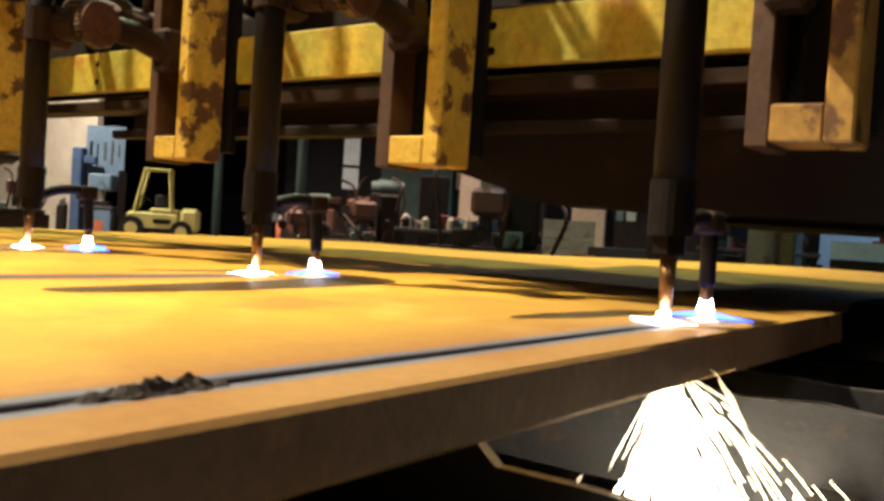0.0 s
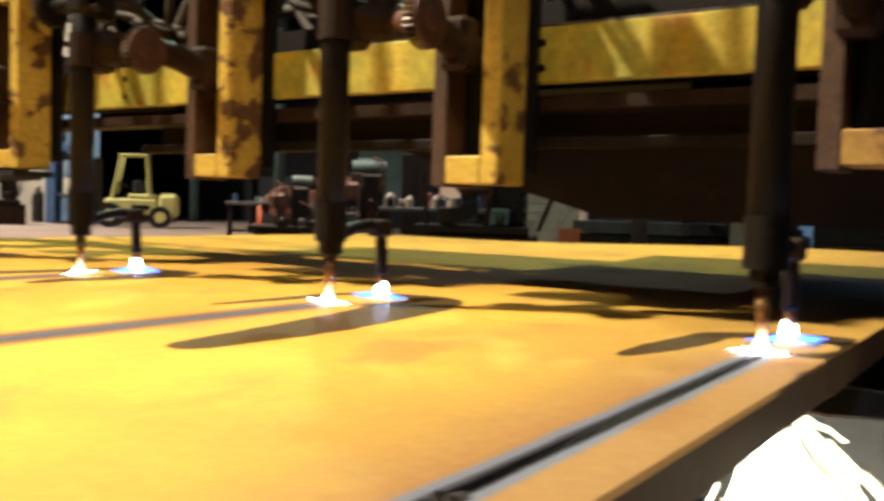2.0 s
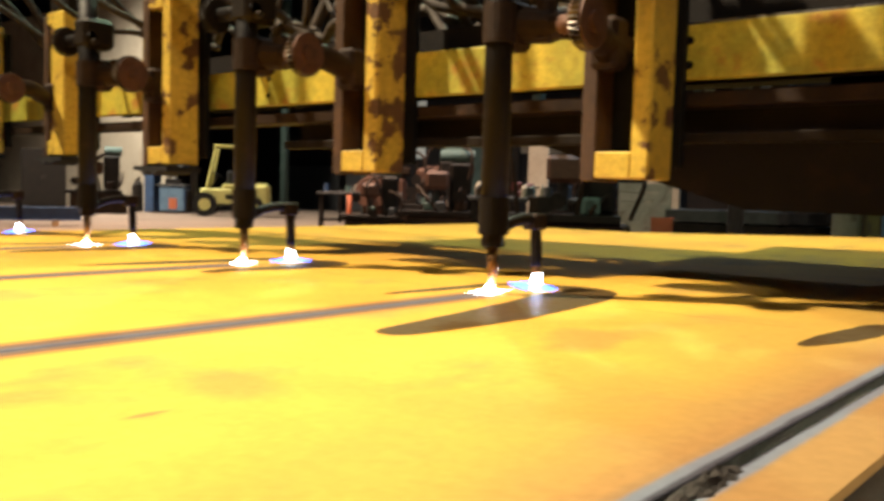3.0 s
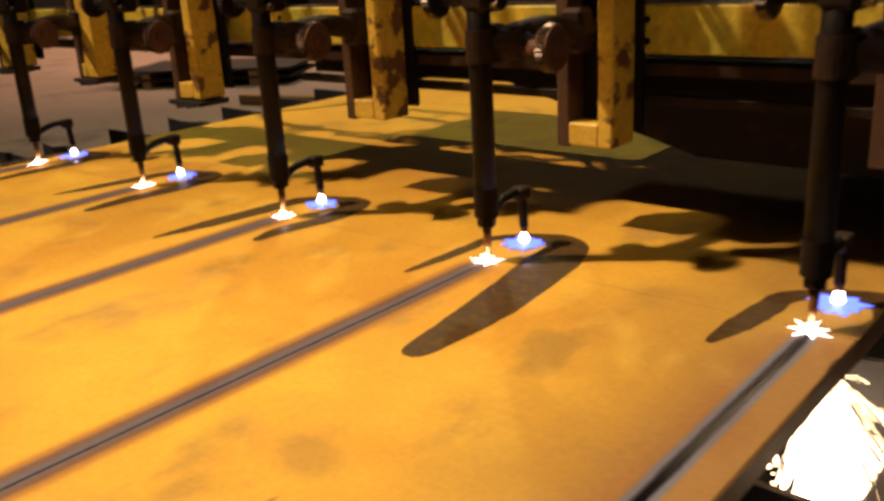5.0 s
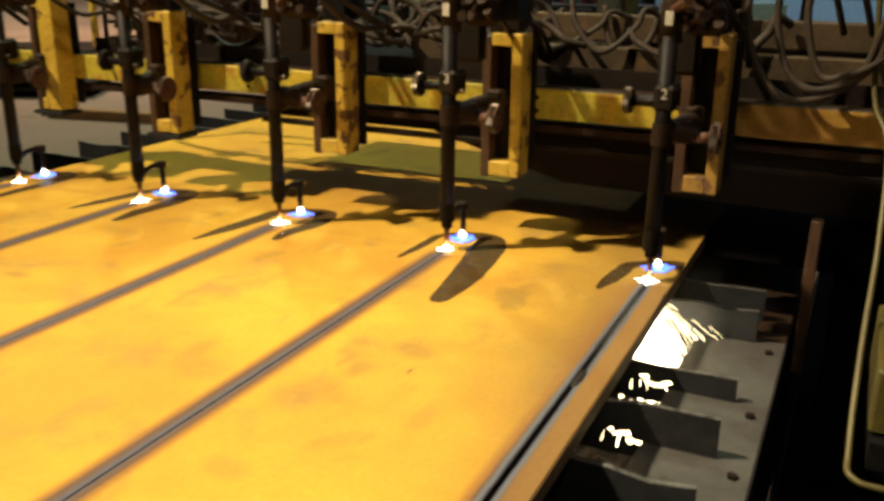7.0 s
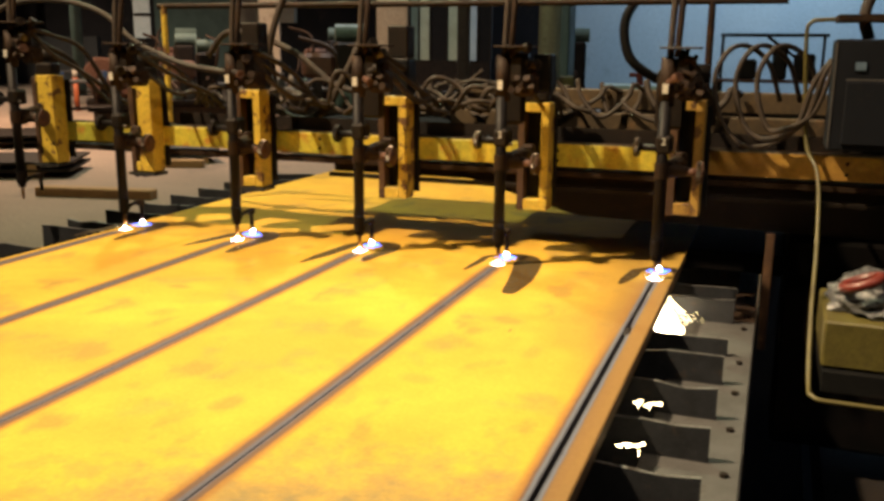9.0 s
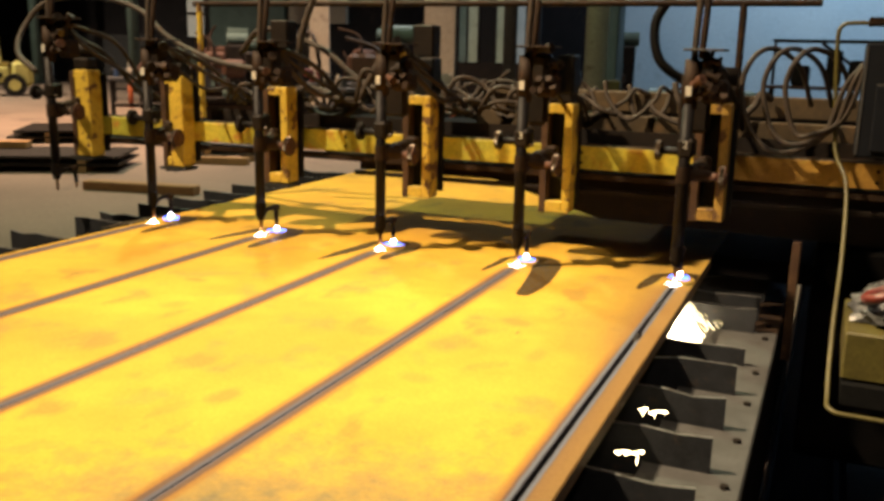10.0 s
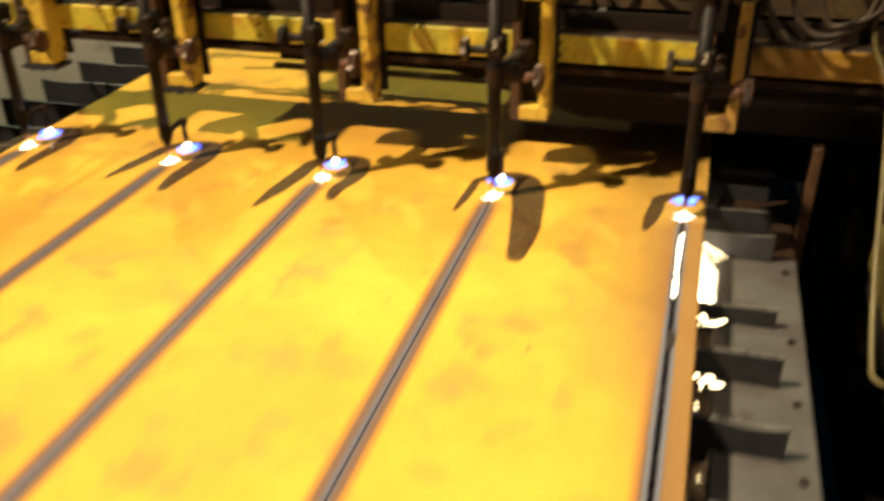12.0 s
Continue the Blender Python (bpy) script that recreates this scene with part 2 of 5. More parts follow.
    dark = n.new("ShaderNodeMix")
    dark.data_type, dark.blend_type = "RGBA", "MULTIPLY"
    dark.inputs[0].default_value = 0.24
    l.new(col, dark.inputs[6]), l.new(r3.outputs[0], dark.inputs[7])
    l.new(dark.outputs[2], p.inputs["Base Color"])
    p.inputs["Roughness"].default_value, p.inputs["Specular IOR Level"].default_value = 0.75, 0.06
    b = n.new("ShaderNodeBump")
    b.inputs["Strength"].default_value, b.inputs["Distance"].default_value = 0.25, 0.002
    l.new(grain, b.inputs["Height"]), l.new(b.outputs[0], p.inputs["Normal"])
    return m


M_PLATE = plate_material()
M_EDGE = worn("scaly_brown_plate_edge", (0.17, 0.095, 0.05), (0.12, 0.065, 0.036), (0.23, 0.135, 0.07), 0.65, 0.1, 9, 80, (0.58, 0.7), (0.35, 0.7), 0.5)
M_CUTFACE = worn("blue_black_cut_face", (0.012, 0.012, 0.015), (0.008, 0.008, 0.010), (0.022, 0.019, 0.018), 0.7, 0.0, 12, 150, (0.58, 0.7), (0.35, 0.7), 0.4)
M_YELLOW = worn("worn_yellow_paint", (0.80, 0.57, 0.075), (0.70, 0.45, 0.06), (0.17, 0.08, 0.035), 0.45, 0, 5.5, 70, (0.548, 0.585), (0.4, 0.7), 0.25)
# worn yellow whose base is browned to paint the first slide's shading
M_YELLOW_DIM = worn("dimmed_yellow_paint", (0.54, 0.33, 0.065), (0.34, 0.19, 0.045), (0.14, 0.07, 0.03), 0.5, 0, 8, 70, (0.54, 0.60), (0.35, 0.65), 0.3)
M_YELLOW_SPOILT = worn("flaked_yellow_paint", (0.80, 0.56, 0.075), (0.72, 0.47, 0.065), (0.17, 0.085, 0.038), 0.5, 0, 8, 70, (0.52, 0.56), (0.35, 0.65), 0.3)
M_BEAM = worn("greenish_yellow_paint", (0.74, 0.56, 0.055), (0.42, 0.40, 0.05), (0.50, 0.24, 0.04), 0.5, 0, 6, 70, (0.55, 0.66), (0.38, 0.60), 0.3)
M_BEAM_END = worn("browned_orange_paint", (0.52, 0.29, 0.05), (0.40, 0.21, 0.04), (0.60, 0.42, 0.06), 0.5, 0, 6, 70, (0.56, 0.66), (0.36, 0.6), 0.3)
# rusty parts, and the side rail where it lies in shade
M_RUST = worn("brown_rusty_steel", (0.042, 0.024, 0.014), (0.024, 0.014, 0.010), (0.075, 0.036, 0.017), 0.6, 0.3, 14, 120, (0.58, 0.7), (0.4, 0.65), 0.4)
M_REDRUST = worn("red_brown_casting", (0.14, 0.06, 0.032), (0.09, 0.036, 0.022), (0.05, 0.028, 0.02), 0.6, 0.2, 30, 160, (0.55, 0.7), (0.4, 0.65), 0.4)
M_FLANGE = worn("dark_rust_brown_steel", (0.105, 0.050, 0.022), (0.060, 0.029, 0.015), (0.15, 0.075, 0.03), 0.6, 0.1, 12, 110, (0.55, 0.7), (0.35, 0.65), 0.35)
M_DARK = worn("sooty_dark_steel", (0.024, 0.017, 0.013), (0.015, 0.012, 0.010), (0.042, 0.025, 0.016), 0.55, 0.3, 10, 100, (0.6, 0.72), (0.4, 0.65), 0.35)
M_BLACK = worn("black_painted_steel", (0.010, 0.010, 0.010), (0.007, 0.007, 0.008), (0.018, 0.014, 0.011), 0.5, 0.1, 8, 90, (0.62, 0.75), (0.4, 0.65), 0.25)
# near black: shade under the gantry and beside the table, put into the colour
M_SHADE_BLACK = worn("shade_black", (0.005, 0.004, 0.004), (0.003, 0.003, 0.003), (0.010, 0.006, 0.005), 0.75, 0.0, 8, 90, (0.62, 0.75), (0.4, 0.65), 0.25)
M_GIRDER = worn("brown_black_steel", (0.015, 0.0095, 0.0068), (0.009, 0.006, 0.005), (0.028, 0.015, 0.009), 0.7, 0.0, 6, 70, (0.56, 0.7), (0.4, 0.65), 0.3)
M_REAR = worn("dirty_olive_brown_steel", (0.105, 0.066, 0.028), (0.050, 0.033, 0.017), (0.15, 0.080, 0.030), 0.65, 0.1, 7, 70, (0.55, 0.7), (0.35, 0.65), 0.3)
M_TUBE = worn("browned_torch_tube", (0.012, 0.0088, 0.0085), (0.008, 0.0062, 0.0065), (0.023, 0.014, 0.011), 0.5, 0.3, 12, 130, (0.58, 0.7), (0.4, 0.65), 0.25)
M_BRASS = worn("heat_tinted_brass", (0.55, 0.33, 0.14), (0.40, 0.20, 0.08), (0.16, 0.09, 0.06), 0.3, 0.9, 40, 200, (0.6, 0.7), (0.4, 0.65), 0.15)
M_CHROME = worn("rubbed_bright_steel", (0.17, 0.15, 0.13), (0.10, 0.08, 0.07), (0.05, 0.035, 0.025), 0.36, 0.9, 40, 200, (0.48, 0.58), (0.4, 0.65), 0.15)
M_HOSE = worn("brown_rubber_hose", (0.055, 0.035, 0.021), (0.030, 0.020, 0.014), (0.095, 0.060, 0.034), 0.7, 0, 20, 150, (0.6, 0.7), (0.4, 0.65), 0.3)
M_SLAT = worn("slag_splashed_slat", (0.031, 0.033, 0.039), (0.022, 0.023, 0.027), (0.055, 0.042, 0.034), 0.65, 0.1, 14, 110, (0.58, 0.70), (0.4, 0.65), 0.5)
M_SLATTOP = worn("bright_slat_edge", (0.24, 0.235, 0.23), (0.15, 0.145, 0.14), (0.06, 0.05, 0.045), 0.45, 0.5, 20, 140, (0.52, 0.62), (0.35, 0.65), 0.4)
M_RAIL = worn("dusty_grey_rail", (0.080, 0.077, 0.076), (0.056, 0.053, 0.052), (0.04, 0.031, 0.026), 0.7, 0.1, 9, 90, (0.6, 0.7), (0.4, 0.65), 0.4)
M_FLOOR = worn("dusty_concrete", (0.35, 0.25, 0.185), (0.26, 0.185, 0.135), (0.15, 0.105, 0.08), 0.85, 0, 0.5, 25, (0.6, 0.72), (0.35, 0.7), 0.3)
M_FLOOR_BLACK = worn("near_black_floor", (0.02, 0.015, 0.013), (0.012, 0.010, 0.009), (0.045, 0.027, 0.018), 0.7, 0, 1.5, 30, (0.6, 0.72), (0.35, 0.7), 0.3)
M_PIT = worn("slag_heap", (0.05, 0.042, 0.038), (0.03, 0.026, 0.024), (0.09, 0.07, 0.055), 0.85, 0.1, 12, 60, (0.55, 0.7), (0.4, 0.65), 0.8)
M_SHED = worn("dark_sheet_wall", (0.026, 0.022, 0.024), (0.016, 0.0145, 0.016), (0.05, 0.038, 0.032), 0.7, 0.1, 0.9, 20, (0.6, 0.7), (0.4, 0.65), 0.2)
M_BLUEWALL = worn("pale_blue_painted_wall", (0.62, 0.70, 0.76), (0.54, 0.64, 0.72), (0.40, 0.46, 0.50), 0.7, 0, 0.6, 20, (0.64, 0.76), (0.35, 0.7), 0.1)
M_CREAM = worn("cream_painted_wall", (0.55, 0.47, 0.36), (0.46, 0.38, 0.28), (0.25, 0.20, 0.15), 0.75, 0, 1.2, 30, (0.6, 0.72), (0.35, 0.7), 0.15)
M_FORK = worn("pale_yellow_truck_paint", (0.80, 0.74, 0.24), (0.68, 0.62, 0.20), (0.26, 0.22, 0.12), 0.45, 0, 3, 40, (0.62, 0.72), (0.4, 0.65), 0.1)
M_BLUE = worn("worn_blue_paint", (0.06, 0.11, 0.22), (0.045, 0.08, 0.16), (0.10, 0.08, 0.07), 0.5, 0.1, 4, 60, (0.6, 0.7), (0.4, 0.65), 0.2)
M_PEG = worn("pale_blue_board", (0.13, 0.20, 0.28), (0.10, 0.16, 0.23), (0.07, 0.08, 0.10), 0.6, 0, 3, 40, (0.6, 0.72), (0.4, 0.65), 0.15)
M_PALE = worn("pale_blue_white_board", (0.46, 0.58, 0.64), (0.38, 0.50, 0.56), (0.22, 0.26, 0.29), 0.6, 0, 3, 40, (0.62, 0.75), (0.4, 0.65), 0.1)
# brighter timber: the light on the block is put into its colour
M_LIT_WOOD = worn("lit_orange_timber", (0.62, 0.30, 0.10), (0.52, 0.24, 0.08), (0.35, 0.16, 0.06), 0.75, 0, 6, 70, (0.6, 0.7), (0.4, 0.65), 0.3)
M_PALEGREEN = worn("pale_green_paint", (0.40, 0.46, 0.34), (0.33, 0.39, 0.28), (0.18, 0.19, 0.14), 0.6, 0, 2, 40, (0.6, 0.72), (0.4, 0.65), 0.15)
M_NAVY = worn("navy_black_enamel", (0.006, 0.008, 0.013), (0.0045, 0.006, 0.010), (0.010, 0.010, 0.013), 0.85, 0, 6, 80, (0.62, 0.75), (0.4, 0.65), 0.15)
M_TEAL = worn("green_grey_paint", (0.11, 0.17, 0.15), (0.08, 0.13, 0.11), (0.06, 0.07, 0.06), 0.6, 0, 2, 40, (0.6, 0.72), (0.4, 0.65), 0.15)
M_WOOD = worn("dry_rough_timber", (0.44, 0.25, 0.10), (0.34, 0.19, 0.08), (0.20, 0.11, 0.05), 0.8, 0, 5, 70, (0.58, 0.7), (0.4, 0.65), 0.4, (1, 8, 8))
M_WHITE = worn("dusty_white_board", (0.62, 0.58, 0.50), (0.50, 0.46, 0.38), (0.25, 0.20, 0.15), 0.75, 0, 4, 50, (0.58, 0.7), (0.4, 0.65), 0.2)
M_RUBBER = worn("black_tyre_rubber", (0.02, 0.02, 0.02), (0.03, 0.028, 0.026), (0.05, 0.04, 0.035), 0.8, 0, 8, 80, (0.6, 0.7), (0.4, 0.65), 0.3)
M_ORANGE = worn("faded_orange_paint", (0.55, 0.14, 0.05), (0.45, 0.11, 0.04), (0.30, 0.12, 0.06), 0.6, 0, 6, 60, (0.62, 0.7), (0.4, 0.65), 0.15)
M_OLIVE = worn("olive_yellow_paint", (0.12, 0.10, 0.024), (0.09, 0.072, 0.019), (0.075, 0.055, 0.026), 0.45, 0, 8, 80, (0.62, 0.72), (0.4, 0.65), 0.2)
M_BAG = worn("crumpled_grey_plastic", (0.13, 0.135, 0.14), (0.08, 0.08, 0.085), (0.28, 0.28, 0.28), 0.25, 0, 18, 60, (0.6, 0.65), (0.4, 0.65), 0.9)
M_RED = worn("scuffed_red_plastic", (0.17, 0.024, 0.016), (0.12, 0.018, 0.012), (0.12, 0.04, 0.025), 0.4, 0, 12, 80, (0.62, 0.7), (0.4, 0.65), 0.1)
M_TAG = worn("white_card_tag", (0.75, 0.73, 0.66), (0.65, 0.62, 0.55), (0.4, 0.35, 0.28), 0.6, 0, 30, 90, (0.64, 0.75), (0.4, 0.65), 0.05)


def film_material():
    """Thin see-through dark film on the plate, darkening the rust under it."""
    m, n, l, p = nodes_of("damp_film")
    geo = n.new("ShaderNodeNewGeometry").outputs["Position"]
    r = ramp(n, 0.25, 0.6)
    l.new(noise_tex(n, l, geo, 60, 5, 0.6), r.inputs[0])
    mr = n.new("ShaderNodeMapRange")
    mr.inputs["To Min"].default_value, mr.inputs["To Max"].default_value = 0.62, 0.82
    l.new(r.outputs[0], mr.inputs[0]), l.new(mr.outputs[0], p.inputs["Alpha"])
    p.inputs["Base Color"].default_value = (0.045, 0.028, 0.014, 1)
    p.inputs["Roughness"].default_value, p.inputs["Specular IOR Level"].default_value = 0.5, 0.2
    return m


M_FILM = film_material()
G_CUT = glow("cutting_flame", (1.0, 0.86, 0.72), 55)
G_SPLASH = glow("cutting_flame_splash", (1.0, 0.90, 0.85), 16)
G_PILOT = glow("pilot_flame_core", (0.72, 0.82, 1.0), 45)
G_BLUE = glow("pilot_flame_fringe", (0.06, 0.14, 1.0), 7)
G_STREAK = glow("white_spark_streak", (1.0, 0.82, 0.50), 20)
G_SPARK = glow("burning_spark", (1.0, 0.80, 0.44), 12)
G_JET = glow("molten_slag_jet", (1.0, 0.80, 0.50), 60)
G_SLAG = glow("hot_slag_drops", (1.0, 0.78, 0.42), 14)


# ------------------------------------------------------------------ mesh helpers
def link_mesh(name, bm, material, smooth=False):
    me = bpy.data.meshes.new(name)
    bm.normal_update()
    bm.to_mesh(me)
    bm.free()
    me.materials.append(material)
    for f in me.polygons:
        f.use_smooth = smooth
    return new(name, me)


def part(name, bm, material, parent, label="", smooth=False):
    ob = link_mesh(name, bm, material, smooth)
    ob.parent = parent
    return tagged(ob, label)


def root(name, m, label, category, group="", kind=""):
    ob = new(name)
    ob.empty_display_size = 0.05
    ob.matrix_world = m
    return tagged(ob, label, category, group, kind)


def box(bm, x0, x1, y0, y1, z0, z1, bevel=0.0, m=None):
    made = bmesh.ops.create_cube(bm, size=1.0)["verts"]
    for v in made:
        v.co = Vector(((x0 + x1) / 2 + v.co.x * (x1 - x0), (y0 + y1) / 2 + v.co.y * (y1 - y0), (z0 + z1) / 2 + v.co.z * (z1 - z0)))
    if bevel:
        edges = list({e for v in made for e in v.link_edges})
        done = bmesh.ops.bevel(bm, geom=edges, offset=bevel, segments=1, affect="EDGES")
        made = done["verts"] + [v for v in made if v.is_valid]
        made = list(dict.fromkeys(v for v in made if v.is_valid))
    if m is not None:
        bmesh.ops.transform(bm, matrix=m, verts=made)
    return bm


def a_box(*a, **k):
    return box(bmesh.new(), *a, **k)


def rod(bm, p, q, r, r2=None, seg=14, knurl=0.0, caps=True):
    """A round bar, cone or knurled disc from p to q."""
    p, q = Vector(p), Vector(q)
    axis = (q - p).normalized()
    side = axis.orthogonal().normalized()
    up = axis.cross(side)
    rings = []
    for c, rad in ((p, r), (q, r if r2 is None else r2)):
        ring = []
        for k in range(seg):
            a = 2 * math.pi * k / seg
            rr = rad * (1 - knurl * (k % 2))
            ring.append(bm.verts.new(c + side * math.cos(a) * rr + up * math.sin(a) * rr))
        rings.append(ring)
    for k in range(seg):
        bm.faces.new((rings[0][k], rings[0][(k + 1) % seg], rings[1][(k + 1) % seg], rings[1][k]))
    if caps:
        bm.faces.new(list(reversed(rings[0])))
        bm.faces.new(rings[1])
    return bm


def a_rod(*a, **k):
    return rod(bmesh.new(), *a, **k)


def sweep(bm, pts, r, seg=8, steps=7):
    """A round hose along a smooth line through the points."""
    pts = [Vector(p) for p in pts]
    ext = [pts[0] * 2 - pts[1]] + pts + [pts[-1] * 2 - pts[-2]]
    line = []
    for i in range(1, len(ext) - 2):
        a, b, c, d = ext[i - 1:i + 3]
        for k in range(steps):
            t = k / steps
            line.append(0.5 * (2 * b + (c - a) * t + (2 * a - 5 * b + 4 * c - d) * t * t + (3 * b - a - 3 * c + d) * t ** 3))
    line.append(pts[-1])
    side, last = None, None
    for i, c in enumerate(line):
        ahead = (line[min(i + 1, len(line) - 1)] - line[max(i - 1, 0)]).normalized()
        side = ahead.orthogonal().normalized() if side is None else (side - ahead * side.dot(ahead)).normalized()
        up = ahead.cross(side)
        ring = [bm.verts.new(c + (side * math.cos(2 * math.pi * k / seg) + up * math.sin(2 * math.pi * k / seg)) * r) for k in range(seg)]
        if last:
            for k in range(seg):
                bm.faces.new((last[k], last[(k + 1) % seg], ring[(k + 1) % seg], ring[k]))
        else:
            bm.faces.new(list(reversed(ring)))
        last = ring
    bm.faces.new(last)
    return bm


def a_sweep(*a, **k):
    return sweep(bmesh.new(), *a, **k)


def prism(outline, y0, y1):
    """An outline of (x, z) pairs, counter-clockwise seen from -y, drawn out from y0 to y1."""
    bm = bmesh.new()
    a = [bm.verts.new((x, y0, z)) for x, z in outline]
    b = [bm.verts.new((x, y1, z)) for x, z in outline]
    bm.faces.new(a)
    bm.faces.new(list(reversed(b)))
    for k in range(len(a)):
        j = (k + 1) % len(a)
        bm.faces.new((a[j], a[k], b[k], b[j]))
    bmesh.ops.recalc_face_normals(bm, faces=bm.faces)
    return bm


# ------------------------------------------------------------------ hall
def hall():
    tagged(link_mesh("floor_oily", a_box(0.62, 30, -20, 40, -0.25, 0.0), M_FLOOR_BLACK), "near-black floor beside the gantry track", "floor", kind="structure")
    # made-up trench: a sunk black slab that keeps this gap dark
    tagged(link_mesh("track_trench", a_box(0.336, 0.62, -20, 40, -0.75, -0.5), M_SHADE_BLACK), "sunk black slab added beside the table", "trench", kind="structure")
    tagged(link_mesh("floor", a_box(-48, 0.336, -20, 40, -0.25, 0.0), M_FLOOR), "dusty grey-brown concrete workshop floor", "floor", kind="structure")
    tagged(link_mesh("wall_far_dark", a_box(-48, -6.0, 26.0, 26.3, 0, 11), M_SHED), "dark sheet-metal wall at the far end of the hall", "wall", kind="structure")
    tagged(link_mesh("wall_far_blue", a_box(-6.0, 30, 26.0, 26.3, 0, 11), M_BLUEWALL), "pale blue painted wall under cool light", "wall", kind="structure")
    tagged(link_mesh("wall_left", a_box(-48.3, -48, -20, 40, 0, 11), M_SHED), "dark sheet-metal side wall", "wall", kind="structure")
    tagged(link_mesh("wall_right", a_box(30, 30.3, -20, 40, 0, 11), M_SHED), "dark sheet-metal side wall", "wall", kind="structure")
    tagged(link_mesh("wall_near", a_box(-48, 30, -20.3, -20, 0, 11), M_SHED), "dark sheet-metal wall behind the table", "wall", kind="structure")
    tagged(link_mesh("ceiling", a_box(-48, 30, -20, 40, 11, 11.2), M_SHED), "dark roof sheets over the hall", "ceiling", kind="structure")


hall()

# ------------------------------------------------------------------ cutting table
PLATE_X0, PLATE_X1, PLATE_Y0, PLATE_Y1, PLATE_T = -2.262, 0.060, -3.6, 2.18, 0.038


def steel_plate():
    plate = root("steel_plate", pose(0, 0, 0), "thick rusty steel plate being cut into strips on the table", "steel plate")
    edges = [PLATE_X1] + KERFS + [PLATE_X0]
    halves = [0, 0.0038, 0.0016, 0.0012, 0.0012, 0.0012, 0]

    def slab(name, x0, x1, y0, y1, bevel=0.0):
        bm = a_box(x0, x1, y0, y1, PZ - PLATE_T, PZ, bevel=bevel)
        if y1 > 1:
            # the far corner on the drive side is bent up to fit the camera's view
            bmesh.ops.subdivide_edges(bm, edges=bm.edges[:], cuts=11, use_grid_fill=True)
            for v in bm.verts:
                u, w = min(1, max(0, (v.co.x + 1.7) / 1.4)), min(1, max(0, (v.co.y - 0.9) / 1.3))
                v.co.z += 0.032 * u * u * (3 - 2 * u) * w * w * (3 - 2 * w)
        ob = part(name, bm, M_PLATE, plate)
        ob.data.materials.append(M_EDGE)
        ob.data.materials.append(M_CUTFACE)
        for f in ob.data.polygons:
            in_cut = any(abs(f.center.x - x) < 0.008 for x in KERFS) and abs(f.normal.x) > 0.5
            f.material_index = 0 if abs(f.normal.z) > 0.5 else 2 if in_cut else 1

    for k in range(6):
        slab("strip", edges[k + 1] + halves[k + 1], edges[k] - halves[k], PLATE_Y0, 0.03, 0.003 if k == 0 else 0.0008)
    slab("uncut_end", PLATE_X0, PLATE_X1, 0.03, PLATE_Y1)
    return plate


def slag_ridge(rng):
    """A crusty ridge of dross thrown up beside the cut."""
    bm = bmesh.new()
    bmesh.ops.create_grid(bm, x_segments=18, y_segments=110, size=0.5)
    for v in bm.verts:
        u, w = v.co.y + 0.5, v.co.x * 2
        y = -0.527 - 0.078 * u
        swell = max(0.0, math.sin(math.pi * u)) ** 0.5 * (0.65 + 0.5 * noise.noise((0, y * 60, 2)))
        rough = 0.6 + 0.5 * noise.noise((w * 2.4, y * 120, 0)) + 0.16 * noise.noise((w * 5, y * 330, 5))
        v.co = Vector((0.006 + w * 0.011 * (0.6 + 0.4 * swell) + 0.003 * noise.noise((w, y * 90, 8)), y, PZ - 0.002 + max(0.0, 0.017 * swell * (1 - w * w) * rough)))
    tagged(link_mesh("slag_crust", bm, M_PIT), "crust of grey slag beside the cut", "slag", kind="stuff")


def slat_y(k):
    """The slats stand 258 mm apart; the one behind the first torch is shifted to fit the camera's view."""
    return 0.045 + 0.258 * k + (0.10 if k == 0 else 0)


